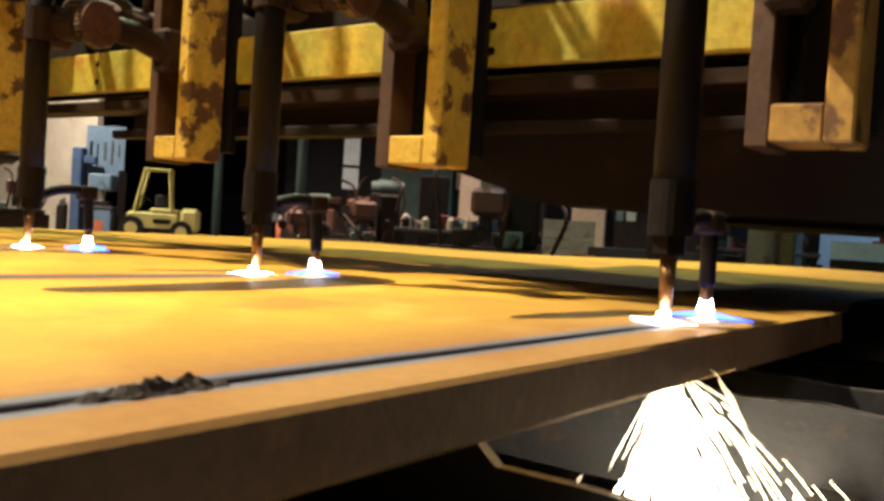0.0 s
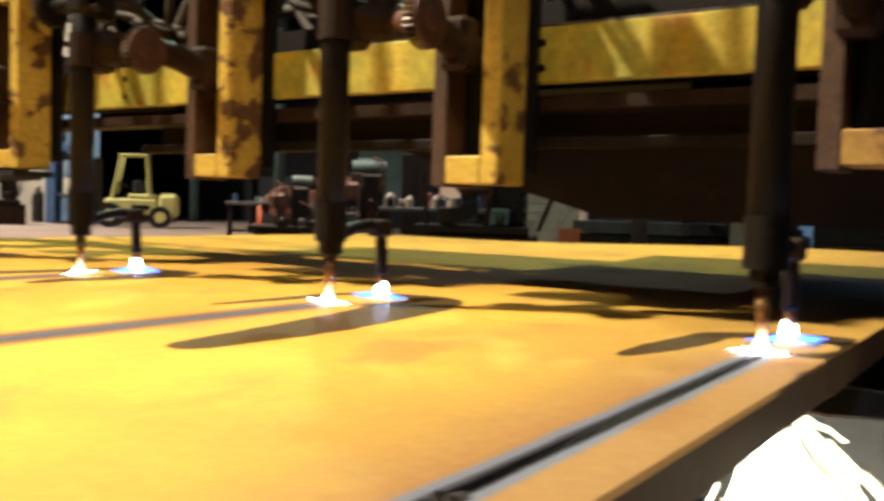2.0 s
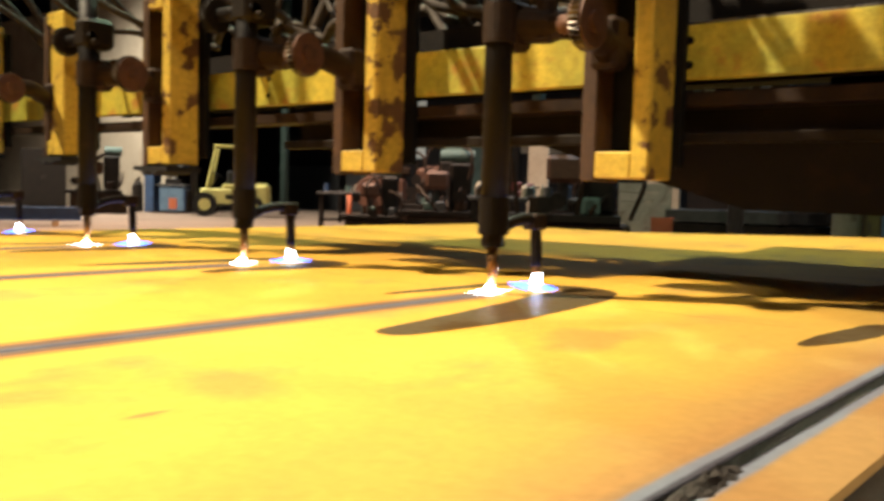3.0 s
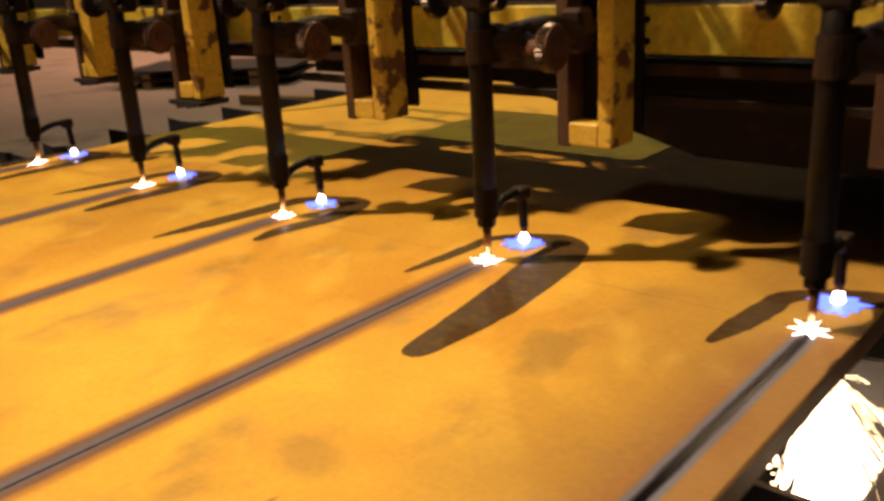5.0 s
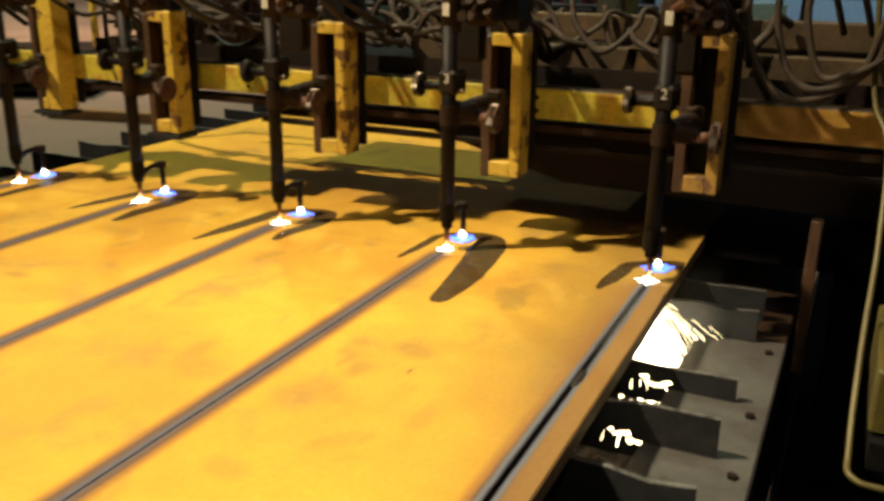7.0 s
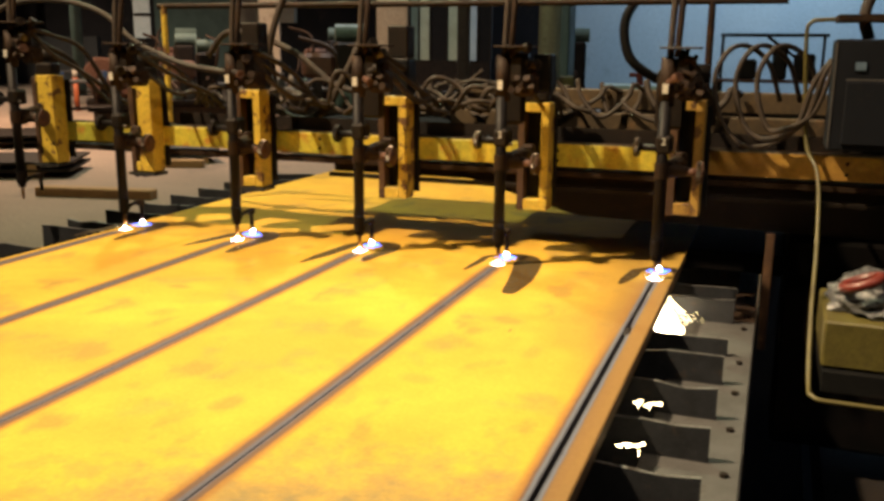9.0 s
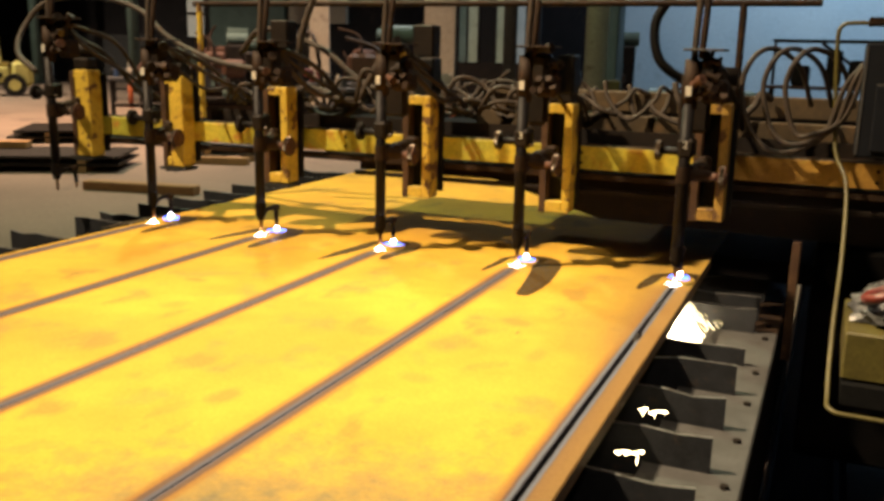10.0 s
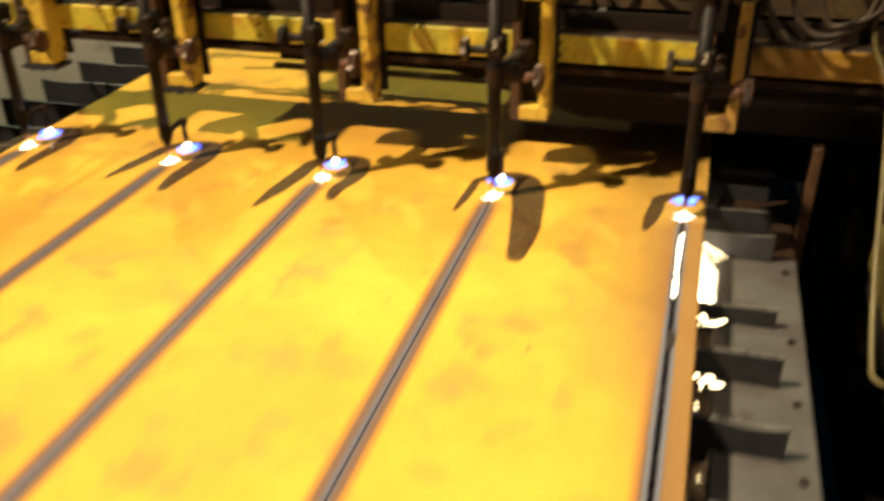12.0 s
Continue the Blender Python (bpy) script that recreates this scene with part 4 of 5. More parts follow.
        part("hose", a_sweep([(0.01 + 0.015 * j, 0.04, 0.70 + z), (0.03 + d * 0.3, 0.06, 0.74 + z), (0.05 + d * 0.6, 0.14, 0.72 + z - 0.04 * j), (0.06 + d * 0.9, 0.28, 0.66 + z - 0.05 * j), (0.06 + d * 1.1, 0.42, 0.56), (0.05 + d * 1.3, 0.52, 0.49)], rng.uniform(0.008, 0.012)), M_HOSE, s, smooth=True)
    # slide: a yellow frame with a slot beside a brown side flange
    h = 0.402
    sw, deep = {1: 0.031, 2: 0.030, 3: 0.035, 4: 0.034, 5: 0.074, 6: 0.086}[k], 0.080
    paint = {1: M_YELLOW_DIM, 3: M_YELLOW_SPOILT, 4: M_YELLOW_SPOILT}.get(k, M_YELLOW)
    slide = part("slide_frame", a_box(c1 - sw, c1, yf, yf + deep, zb + 0.0, zb + h, bevel=0.003), paint, s, "yellow slide frame with paint rubbed off")
    part("bottom_lip", a_box(c0 + 0.0265, c1 - sw - 0.0005, yf + 0.0005, yf + deep, zb + 0.001, zb + 0.042, bevel=0.002), paint, slide)
    part("top_lip", a_box(c0 + 0.0265, c1 - sw - 0.0005, yf + 0.0005, yf + deep, zb + h - 0.034, zb + h - 0.001, bevel=0.002), paint, slide)
    part("side_flange", a_box(c0, c0 + 0.026, yf + 0.002, yf + deep + 0.006, zb - 0.004, zb + h - 0.01, bevel=0.002), M_FLANGE, slide, "rust-brown side flange")
    # black sheet that paints the dark inside of the slot
    part("guide_plate", a_box(c0 + 0.0265, c1 - sw - 0.0005, yf + 0.052, yf + 0.07, zb + 0.043, zb + h - 0.035), M_BLACK, slide)
    part("carriage", a_box(c0 + 0.008, c1 - 0.004, yf + 0.09, 0.318, zb + 0.16, zb + 0.30, bevel=0.004), M_BLACK, s)
    part("back_plate", a_box(c0 + 0.004, c1 + (0.010 if k == 2 else 0.018), yf + 0.086, yf + 0.098, zb + 0.02, zb + h - 0.02), M_BLACK, s)
    if k >= 4:
        bm = prism([(c0 - 0.01, zb - 0.004), (c0 - 0.01, zb - 0.014), (c0 + 0.02, zb - 0.016), (c0 + 0.03, zb - 0.026), (c0 + 0.05, zb - 0.015), (c0 + 0.075, zb - 0.024), (c1 - 0.02, zb - 0.013), (c1 + 0.01, zb - 0.017), (c1 + 0.012, zb - 0.004)][::-1], yf - 0.015, yf + 0.08)
        part("rubber_guard", bm, M_RUBBER, s, "ragged black rubber guard")
    if motor:
        part("motor", a_box(c0 + 0.045, c1 + 0.008, yf + 0.0, yf + 0.085, zb + h + 0.004, zb + h + 0.145, bevel=0.006), M_BLACK, s, "dark square drive motor")
        part("motor_cap", a_box(c0 + 0.040, c1 + 0.004, yf + 0.005, yf + 0.08, zb + h + 0.147, zb + h + 0.27, bevel=0.006), M_DARK, s)
    else:
        part("gearbox", a_box(c0 + 0.02, c1 - 0.01, yf + 0.01, yf + 0.08, zb + h + 0.002, zb + h + 0.055, bevel=0.008), M_DARK, s)
        part("motor", a_rod((c0 + 0.0, yf + 0.045, zb + h + 0.09), (c1 + 0.005, yf + 0.045, zb + h + 0.09), 0.032, seg=16), M_DARK, s, "round drive motor", True)
        part("motor_band", a_rod((c0 - 0.004, yf + 0.045, zb + h + 0.09), (c0 + 0.03, yf + 0.045, zb + h + 0.09), 0.0335, seg=16), M_CHROME, s, smooth=True)
    return s


STATIONS = []
for spec in (
    (1, 0.000, 0.000, 0.001, 0.114, 0.189, 0.192, True, "2", False),
    (2, -0.557, 0.000, 0.000, 0.118, 0.222, 0.167, True, "3", False),
    (3, -1.110, 0.000, -0.026, 0.096, 0.234, 0.174, True, "", True),
    (4, -1.655, 0.000, -0.122, -0.002, 0.205, 0.186, True, "", True),
    (5, -2.209, 0.000, -0.149, -0.028, 0.247, 0.212, True, "", False),
    (6, -2.755, 0.085, -0.140, -0.020, 0.242, 0.225, False, "", False),
):
    STATIONS.append(torch_station(*spec))


# ------------------------------------------------------------------ control box and tool tray
def control_box():
    c = root("control_box", pose(0, 0, 0), "black control cabinet hung on the gantry", "control box")
    part("cabinet", a_box(0.50, 0.95, 0.12, 0.32, 1.25, 1.60, bevel=0.006), M_NAVY, c)
    part("door_panel", a_box(0.54, 0.93, 0.108, 0.119, 1.27, 1.47, bevel=0.004), M_NAVY, c)
    part("door_rim", a_box(0.54, 0.93, 0.110, 0.119, 1.472, 1.478), M_RAIL, c, "thin grey door rim")
    part("corner_strip", a_box(0.5005, 0.506, 0.117, 0.1195, 1.26, 1.59), M_RAIL, c)
    part("label_plate", a_box(0.562, 0.592, 0.114, 0.118, 1.505, 1.53), M_PEG, c)
    part("conduit", a_sweep([(0.60, 0.22, 1.60), (0.58, 0.22, 1.68), (0.62, 0.24, 1.78), (0.75, 0.26, 1.9)], 0.018), M_HOSE, c, smooth=True)
    part("top_shelf", a_box(0.50, 0.98, 0.10, 0.34, 1.655, 1.675), M_RUST, c)
    return c


def tool_tray():
    t = root("tool_tray", pose(0, 0, 0), "olive tool tray in a bent tube frame, bag inside", "tool tray")
    part("tube_frame", a_sweep([(0.62, 0.30, 1.665), (0.47, 0.30, 1.665), (0.425, 0.30, 1.655), (0.415, 0.30, 1.60), (0.435, 0.30, 1.35), (0.45, 0.27, 1.24), (0.49, 0.2, 1.15), (0.50, 0.05, 0.95), (0.495, -0.12, 0.78), (0.497, -0.30, 0.62), (0.51, -0.36, 0.585), (0.60, -0.37, 0.58), (0.95, -0.37, 0.58)], 0.007, seg=10), M_OLIVE, t, "olive-yellow bent tube", True)
    part("bin", a_box(0.525, 0.95, -0.30, 0.10, 0.66, 0.80, bevel=0.006), M_OLIVE, t)
    part("lower_panel", a_box(0.53, 0.95, -0.33, 0.08, 0.595, 0.655), M_BLACK, t)
    bm = bmesh.new()
    bmesh.ops.create_icosphere(bm, subdivisions=4, radius=1.0)
    for v in bm.verts:
        n = 1 + 0.22 * noise.noise(v.co * 3.5) + 0.1 * noise.noise(v.co * 9)
        v.co = Vector((0.74 + v.co.x * 0.20 * n, -0.10 + v.co.y * 0.17 * n, 0.83 + v.co.z * 0.09 * n))
    part("plastic_bag", bm, M_BAG, t, "crumpled clear plastic bag")
    bm = a_sweep([(0.62 + 0.05 * math.cos(a), -0.22 + 0.04 * math.sin(a), 0.905 + 0.02 * math.cos(a)) for a in [k * math.pi / 6 for k in range(13)]], 0.015, seg=10, steps=3)
    part("cap_ring", bm, M_RED, t, "red plastic ring", True)
    return t


CONTROL, TRAY = control_box(), tool_tray()

# ------------------------------------------------------------------ sparks
def streak(bm, p, q, w):
    """A thin burning trail from p to q, pointed at both ends."""
    p, q = Vector(p), Vector(q)
    a = (q - p).normalized()
    s = a.orthogonal().normalized() * w
    u = a.cross(s).normalized() * w
    c = p + (q - p) * 0.7
    ring = [bm.verts.new(c + d) for d in (s, u, -s, -u)]
    e0, e1 = bm.verts.new(p), bm.verts.new(q)
    for k in range(4):
        bm.faces.new((e0, ring[(k + 1) % 4], ring[k]))
        bm.faces.new((e1, ring[k], ring[(k + 1) % 4]))


JETS = []


def spark_shower():
    s = root("spark_shower", pose(0, 0, PZ - PLATE_T), "shower of white-hot sparks blown out under the cut", "sparks")
    for k in range(3):
        rng, bm = random.Random(40 + k), bmesh.new()
        for j in range(60):
            d = Vector((rng.gauss(0.22, 0.27), rng.gauss(-0.12, 0.34), -1)).normalized()
            r0 = rng.uniform(0.0, 0.17)
            streak(bm, d * r0, d * (r0 + rng.uniform(0.03, 0.13)), rng.uniform(0.0004, 0.0013))
        ob = tagged(part("spark_jet", bm, G_STREAK, s), kind="stuff")
        JETS.append((ob, Vector((0.004, -0.004, 0)), 4.0, 10))
    # long trails that leave the jet sideways and bend down
    for k in range(2):
        rng, bm = random.Random(90 + k), bmesh.new()
        for j in range(22):
            d = Vector((rng.uniform(0.35, 1.2), rng.uniform(-0.45, 0.95), -rng.uniform(0.25, 1.3))).normalized()
            r0, length, w = rng.uniform(0.0, 0.17), rng.uniform(0.012, 0.085), rng.uniform(0.0003, 0.0009)
            pts = [d * r + Vector((0, 0, -1.6 * r * r)) for r in (r0 + length * i / 5 for i in range(6))]
            sweep(bm, pts, w, seg=4, steps=2)
        JETS.append((tagged(part("spark_spray", bm, G_SPARK, s), kind="stuff"), Vector((0.020, -0.004, -0.004)), 3.0, 5))
    # drops torn off at the rim of the jet
    for k in range(2):
        rng, bm = random.Random(120 + k), bmesh.new()
        for j in range(110):
            a, wide = rng.uniform(0, 2 * math.pi), rng.uniform(0.75, 1.35)
            d = Vector((0.24 + 0.34 * wide * math.cos(a), -0.12 + 0.40 * wide * math.sin(a), -1)).normalized()
            at = d * rng.uniform(0.05, 0.26)
            streak(bm, at, at + d * rng.uniform(0.004, 0.022), rng.uniform(0.0008, 0.0026))
        JETS.append((tagged(part("spark_drops", bm, G_STREAK, s), kind="stuff"), Vector((0, 0, 0)), 2.0, 4))
    # the dense middle of the jet, torn into short ragged tongues
    rng = random.Random(77)
    bm = bmesh.new()
    for j in range(230):
        d = Vector((rng.gauss(0.20, 0.12), rng.gauss(-0.17, 0.14), -1)).normalized()
        r0 = rng.uniform(0.0, 1.0) ** 0.8 * 0.22
        at = d * r0 + Vector((rng.uniform(0, 0.016), rng.gauss(0, 0.004), 0))
        bent = (d + Vector((rng.gauss(0, 0.10), rng.gauss(0, 0.10), 0))).normalized()
        streak(bm, at, at + bent * rng.uniform(0.03, 0.10), rng.uniform(0.0006, 0.0025) * (0.7 + 3.0 * r0))
    ob = tagged(part("jet_core", bm, G_JET, s, "white core of the slag jet"), "white core of the slag jet", kind="stuff")
    JETS.append((ob, Vector((0, 0, 0)), 3.0, 10))
    return s


SHOWER = spark_shower()
FLYERS = []


def flying_sparks():
    rng = random.Random(9)
    for k in range(54):
        bm = bmesh.new()
        streak(bm, (-0.5 * (0.02 + 0.05 * rng.random()), 0, 0), (0.03, 0, 0), rng.uniform(0.0008, 0.0018))
        ob = tagged(link_mesh("flying_spark", bm, G_SPARK), "thin burning spark flying off below the plate", "spark", "sparks below the plate")
        FLYERS.append((ob, rng.uniform(-0.4, 11.6), Vector((rng.uniform(0.1, 1.1), rng.uniform(-1.1, 0.25), rng.uniform(-0.5, 0.25)))))


flying_sparks()


DROPS = []


def slag_glints():
    """Drops of hot slag sprayed back between the slats below the plate."""
    rng = random.Random(23)
    for k in (-1, -2, -3, -4):
        y = slat_y(k) - 0.085
        for j in range(9 if k > -3 else 7):
            bm = bmesh.new()
            p = Vector((0.062 + (0.013 * j if j < 5 else rng.gauss(0.025, 0.022)), y + rng.uniform(-0.008, 0.008), 0.695 + rng.uniform(-0.006, 0.006)))
            if j < 5:
                streak(bm, p, p + Vector((rng.uniform(0.012, 0.026), 0, rng.uniform(-0.003, 0.003))), rng.uniform(0.003, 0.0055))
            else:
                streak(bm, p, p + Vector((rng.uniform(-0.004, 0.006), -0.01 * rng.random(), -rng.uniform(0.01, 0.035))), rng.uniform(0.0008, 0.002))
            DROPS.append((tagged(link_mesh("slag_drop", bm, G_SLAG), "glowing drop of slag falling between two slats", "slag", "glowing slag between the slats"), k, rng.uniform(-0.12, 0.12)))


slag_glints()

# ------------------------------------------------------------------ yard behind
def forklift(m):
    f = root("forklift", m, "pale yellow forklift truck parked on the hall floor", "forklift")
    part("body", a_box(-0.55, 0.55, -0.2, 1.25, 0.30, 0.849, bevel=0.06), M_FORK, f)
    part("counterweight", a_box(-0.56, 0.56, 1.26, 1.85, 0.28, 1.02, bevel=0.12), M_FORK, f)
    part("seat", a_box(-0.25, 0.25, 0.55, 0.92, 0.981, 1.38, bevel=0.05), M_RUBBER, f)
    for x in (-0.5, 0.5):
        part("guard_post", a_rod((x, 0.0, 0.85), (x, 0.25, 2.08), 0.035), M_FORK, f)
        part("guard_post", a_rod((x, 1.02, 0.9), (x, 0.95, 2.08), 0.035), M_FORK, f)
        part("mast", a_box(x * 0.6 - 0.05, x * 0.6 + 0.05, -0.5, -0.36, 0.1, 2.0), M_DARK, f)
        for y, r in ((-0.05, 0.36), (1.35, 0.32)):
            w = part("wheel", a_rod((x * 1.12 - 0.11, y, r), (x * 1.12 + 0.11, y, r), r, seg=24), M_RUBBER, f, "black rubber wheel")
            part("rim", a_rod((x * 1.12 - 0.115, y, r), (x * 1.12 + 0.115, y, r), r * 0.5, seg=16), M_FORK, w)
    for x in (-0.575, 0.562):
        part("side_vent", a_box(x, x + 0.013, 0.55, 1.05, 0.52, 0.66), M_BLACK, f)
        part("sill", a_box(x, x + 0.013, -0.15, 1.2, 0.30, 0.38), M_BLACK, f)
    for x in (-0.42, 0.30):
        part("tail_light", a_box(x, x + 0.12, 1.851, 1.865, 0.74, 0.82), M_RED, f)
    part("hood", a_box(-0.52, 0.52, 0.45, 1.24, 0.851, 0.98, bevel=0.04), M_FORK, f)
    part("steering_column", a_rod((0, 0.05, 0.86), (0, 0.28, 1.25), 0.03), M_DARK, f)
    part("steering_wheel", a_rod((0, 0.27, 1.24), (0, 0.29, 1.27), 0.17, seg=20), M_BLACK, f)
    part("carriage_plate", a_box(-0.5, 0.5, -0.62, -0.52, 0.15, 0.75, bevel=0.01), M_DARK, f)
    for x in (-0.33, 0.22):
        part("fork", a_box(x, x + 0.11, -1.6, -0.621, 0.06, 0.11), M_DARK, f)
    part("overhead_guard", a_box(-0.54, 0.54, 0.2, 1.0, 2.08, 2.14, bevel=0.02), M_FORK, f)


def cabinet(m, w, d, h, material, label, name="cabinet"):
    c = root(name, m, label, "cabinet")
    part("body", a_box(-w / 2, w / 2, 0, d, 0.06, h, bevel=0.015), material, c)
    part("plinth", a_box(-w / 2 + 0.03, w / 2 - 0.03, 0.03, d - 0.03, 0, 0.06), M_BLACK, c)
    for k in (-1, 1):
        dr = part("door", a_box(*sorted((k * 0.01, k * (w / 2 - 0.03))), -0.012, -0.001, 0.12, h - 0.06), material, c)
        part("handle", a_box(k * 0.04 - 0.01, k * 0.04 + 0.01, -0.03, -0.0125, h * 0.5, h * 0.5 + 0.12), M_CHROME, dr)


def press(m, s, seed=1):
    rng = random.Random(seed)
    p = root("old_machine", m, "dark brown rusty workshop machine with pipes and handwheels", "machine", "machines along the hall")
    part("bed", a_box(-0.60 * s, 0.60 * s, -0.3 * s, 0.3 * s, 0, 0.45 * s, bevel=0.03), M_RUST, p)
    part("table", a_box(-0.72 * s, 0.50 * s, -0.34 * s, 0.34 * s, 0.455 * s, 0.54 * s, bevel=0.01), M_DARK, p)
    part("column", a_box(0.10 * s, 0.45 * s, -0.1 * s, 0.28 * s, 0.545 * s, 1.32 * s, bevel=0.05), M_DARK, p)
    part("head", a_box(-0.30 * s, 0.09 * s, -0.2 * s, 0.2 * s, 0.88 * s, 1.18 * s, bevel=0.06), M_REDRUST, p)
    part("spindle", a_rod((-0.12 * s, 0, 0.58 * s), (-0.12 * s, 0, 0.88 * s), 0.06 * s, seg=14), M_RAIL, p)
    part("motor", a_rod((0.12 * s, 0.1 * s, 1.42 * s), (0.5 * s, 0.1 * s, 1.42 * s), 0.11 * s, seg=16), M_TEAL, p)
    for k in range(3):
        x, z = rng.uniform(-0.5, 0.4) * s, rng.uniform(0.2, 1.0) * s
        part("handwheel", a_rod((x, -0.37 * s, z), (x, -0.345 * s, z), 0.09 * s, seg=18), M_DARK, p)
    for k in range(4):
        x, z = rng.uniform(-0.6, 0.6) * s, rng.uniform(0.5, 1.4) * s
        part("pipe", a_sweep([(x, -0.28 * s, 0.5 * s), (x + rng.uniform(-0.2, 0.2) * s, -0.3 * s, z), (x + rng.uniform(-0.4, 0.4) * s, 0.1, z + 0.2 * s)], 0.025 * s), M_RUST, p)
    for k in range(3):
        x, z = rng.uniform(-0.5, 0.3) * s, rng.uniform(0.545, 0.62) * s
        part("casting", a_box(x, x + rng.uniform(0.1, 0.25) * s, -0.3 * s, -0.05, 0.545 * s, z + 0.12 * s, bevel=0.02), (M_RAIL, M_RUST, M_TEAL)[k], p)


def clutter(m, w, z, rng, n):
    """Tins, bottles, boxes and tools left on a bench."""
    for k in range(n):
        x, y = rng.uniform(-w / 2, w / 2), rng.uniform(-0.25, 0.2)
        kind = rng.choice(("tin", "bottle", "parts_box"))
        mat = rng.choice((M_WHITE, M_RAIL, M_RED, M_BLUE, M_CREAM, M_DARK, M_TEAL))
        hgt, r = rng.uniform(0.1, 0.28), rng.uniform(0.035, 0.08)
        if kind == "parts_box":
            bm = a_box(-r * 2, r * 2, -r, r, 0, hgt * 0.7, bevel=0.008)
        else:
            bm = a_rod((0, 0, 0), (0, 0, hgt * 0.7), r, seg=14)
            if kind == "bottle":
                rod(bm, (0, 0, hgt * 0.7), (0, 0, hgt), r, r * 0.3, seg=14)
        tagged(link_mesh(kind, bm, mat), {"tin": "dusty paint tin standing on the bench", "bottle": "small bottle standing on the bench", "parts_box": "small box of parts on the bench"}[kind], kind.replace("_", " "), "clutter on the benches").matrix_world = m @ pose(x, y, z, 0, 0, rng.uniform(0, 90))


def bench(m, w, label):
    b = root("work_bench", m, label, "bench")
    part("top", a_box(-w / 2, w / 2, -0.35, 0.35, 0.82, 0.88, bevel=0.008), M_RAIL, b)
    for x in (-w / 2 + 0.08, w / 2 - 0.08):
        for y in (-0.28, 0.28):
            part("leg", a_box(x - 0.04, x + 0.04, y - 0.04, y + 0.04, 0, 0.815), M_DARK, b)
    part("shelf", a_box(-w / 2 + 0.05, w / 2 - 0.05, -0.3, 0.3, 0.30, 0.33), M_DARK, b)


def crate(m, w, d, h, material, label):
    c = root("crate", m, label, "crate")
    n = max(3, int(h / 0.14))
    for k in range(n):
        for y in (-d / 2, d / 2 - 0.02):
            part("board", a_box(-w / 2, w / 2, y, y + 0.02, h * k / n + 0.006, h * (k + 1) / n - 0.006), material, c)
    for x in (-w / 2, w / 2 - 0.02):
        part("end_board", a_box(x, x + 0.02, -d / 2 + 0.021, d / 2 - 0.021, 0.006, h), material, c)
    part("brace", prism([(-w / 2 + 0.02, 0.02), (-w / 2 + 0.12, 0.02), (w / 2 - 0.02, h - 0.02), (w / 2 - 0.12, h - 0.02)], -d / 2 - 0.022, -d / 2 - 0.002), material, c)


def tool_wall(m):
    """A blue tool board over a drilling machine and its cabinet."""
    b = root("tool_board", m, "pale blue tool board with hanging tools on two posts", "tool board")
    part("board", a_box(-0.75, 0.55, 0.30, 0.34, 1.95, 3.5, bevel=0.01), M_PEG, b)
    for x in (-0.72, 0.46):
        part("post", a_box(x, x + 0.06, 0.341, 0.40, 0, 3.5), M_BLUE, b)
    rng = random.Random(8)
    for k in range(5):
        x, z = -0.62 + 0.24 * k, rng.uniform(2.9, 3.3)
        part("hanging_tool", a_box(x, x + rng.uniform(0.04, 0.10), 0.27, 0.299, z - rng.uniform(0.4, 0.8), z, bevel=0.01), rng.choice((M_DARK, M_RAIL, M_DARK)), b)
    c = root("drilling_machine", m, "blue drilling machine with a grey table and a dark motor", "machine", "machines along the hall")
    part("cabinet", a_box(-0.35, 0.55, -0.35, 0.25, 0, 0.86, bevel=0.02), M_BLUE, c)
    part("cabinet_door", a_box(-0.30, 0.50, -0.37, -0.351, 0.08, 0.80, bevel=0.004), M_PEG, c)
    part("rust_stain_plate", a_box(0.0, 0.28, -0.385, -0.371, 0.14, 0.48, bevel=0.004), M_ORANGE, c)
    part("column", a_box(-0.95, -0.62, -0.2, 0.2, 0, 2.75, bevel=0.03), M_BLUE, c)
    part("arm", a_box(-0.61, -0.20, -0.12, 0.12, 2.25, 2.5, bevel=0.03), M_BLUE, c)
    part("table", a_box(-0.45, 0.60, -0.4, 0.26, 0.865, 0.93, bevel=0.01), M_RAIL, c)
    part("head", a_box(-0.30, 0.45, -0.3, 0.2, 1.42, 1.95, bevel=0.05), M_PEG, c)
    part("spindle", a_rod((0.05, -0.05, 1.0), (0.05, -0.05, 1.42), 0.09), M_WHITE, c)
    part("vice", a_box(-0.2, 0.35, -0.25, 0.1, 0.935, 1.10, bevel=0.02), M_DARK, c)
    for k in range(3):
        a = k * 2.1
        part("feed_lever", a_rod((0.3, -0.32, 1.5), (0.3 + 0.22 * math.cos(a), -0.36, 1.5 + 0.22 * math.sin(a)), 0.016), M_CHROME, c)


def gas_bottle(m, h):
    g = root("gas_bottle", m, "dark steel gas bottle standing by the wall", "gas bottle", "gas bottles by the wall")
    bm = a_rod((0, 0, 0), (0, 0, h * 0.78), 0.13, seg=16)
    rod(bm, (0, 0, h * 0.78), (0, 0, h * 0.90), 0.13, 0.05, seg=16)
    part("body", bm, M_DARK, g)
    part("valve_guard", a_rod((0, 0, h * 0.90), (0, 0, h), 0.045, seg=10), M_RUST, g)


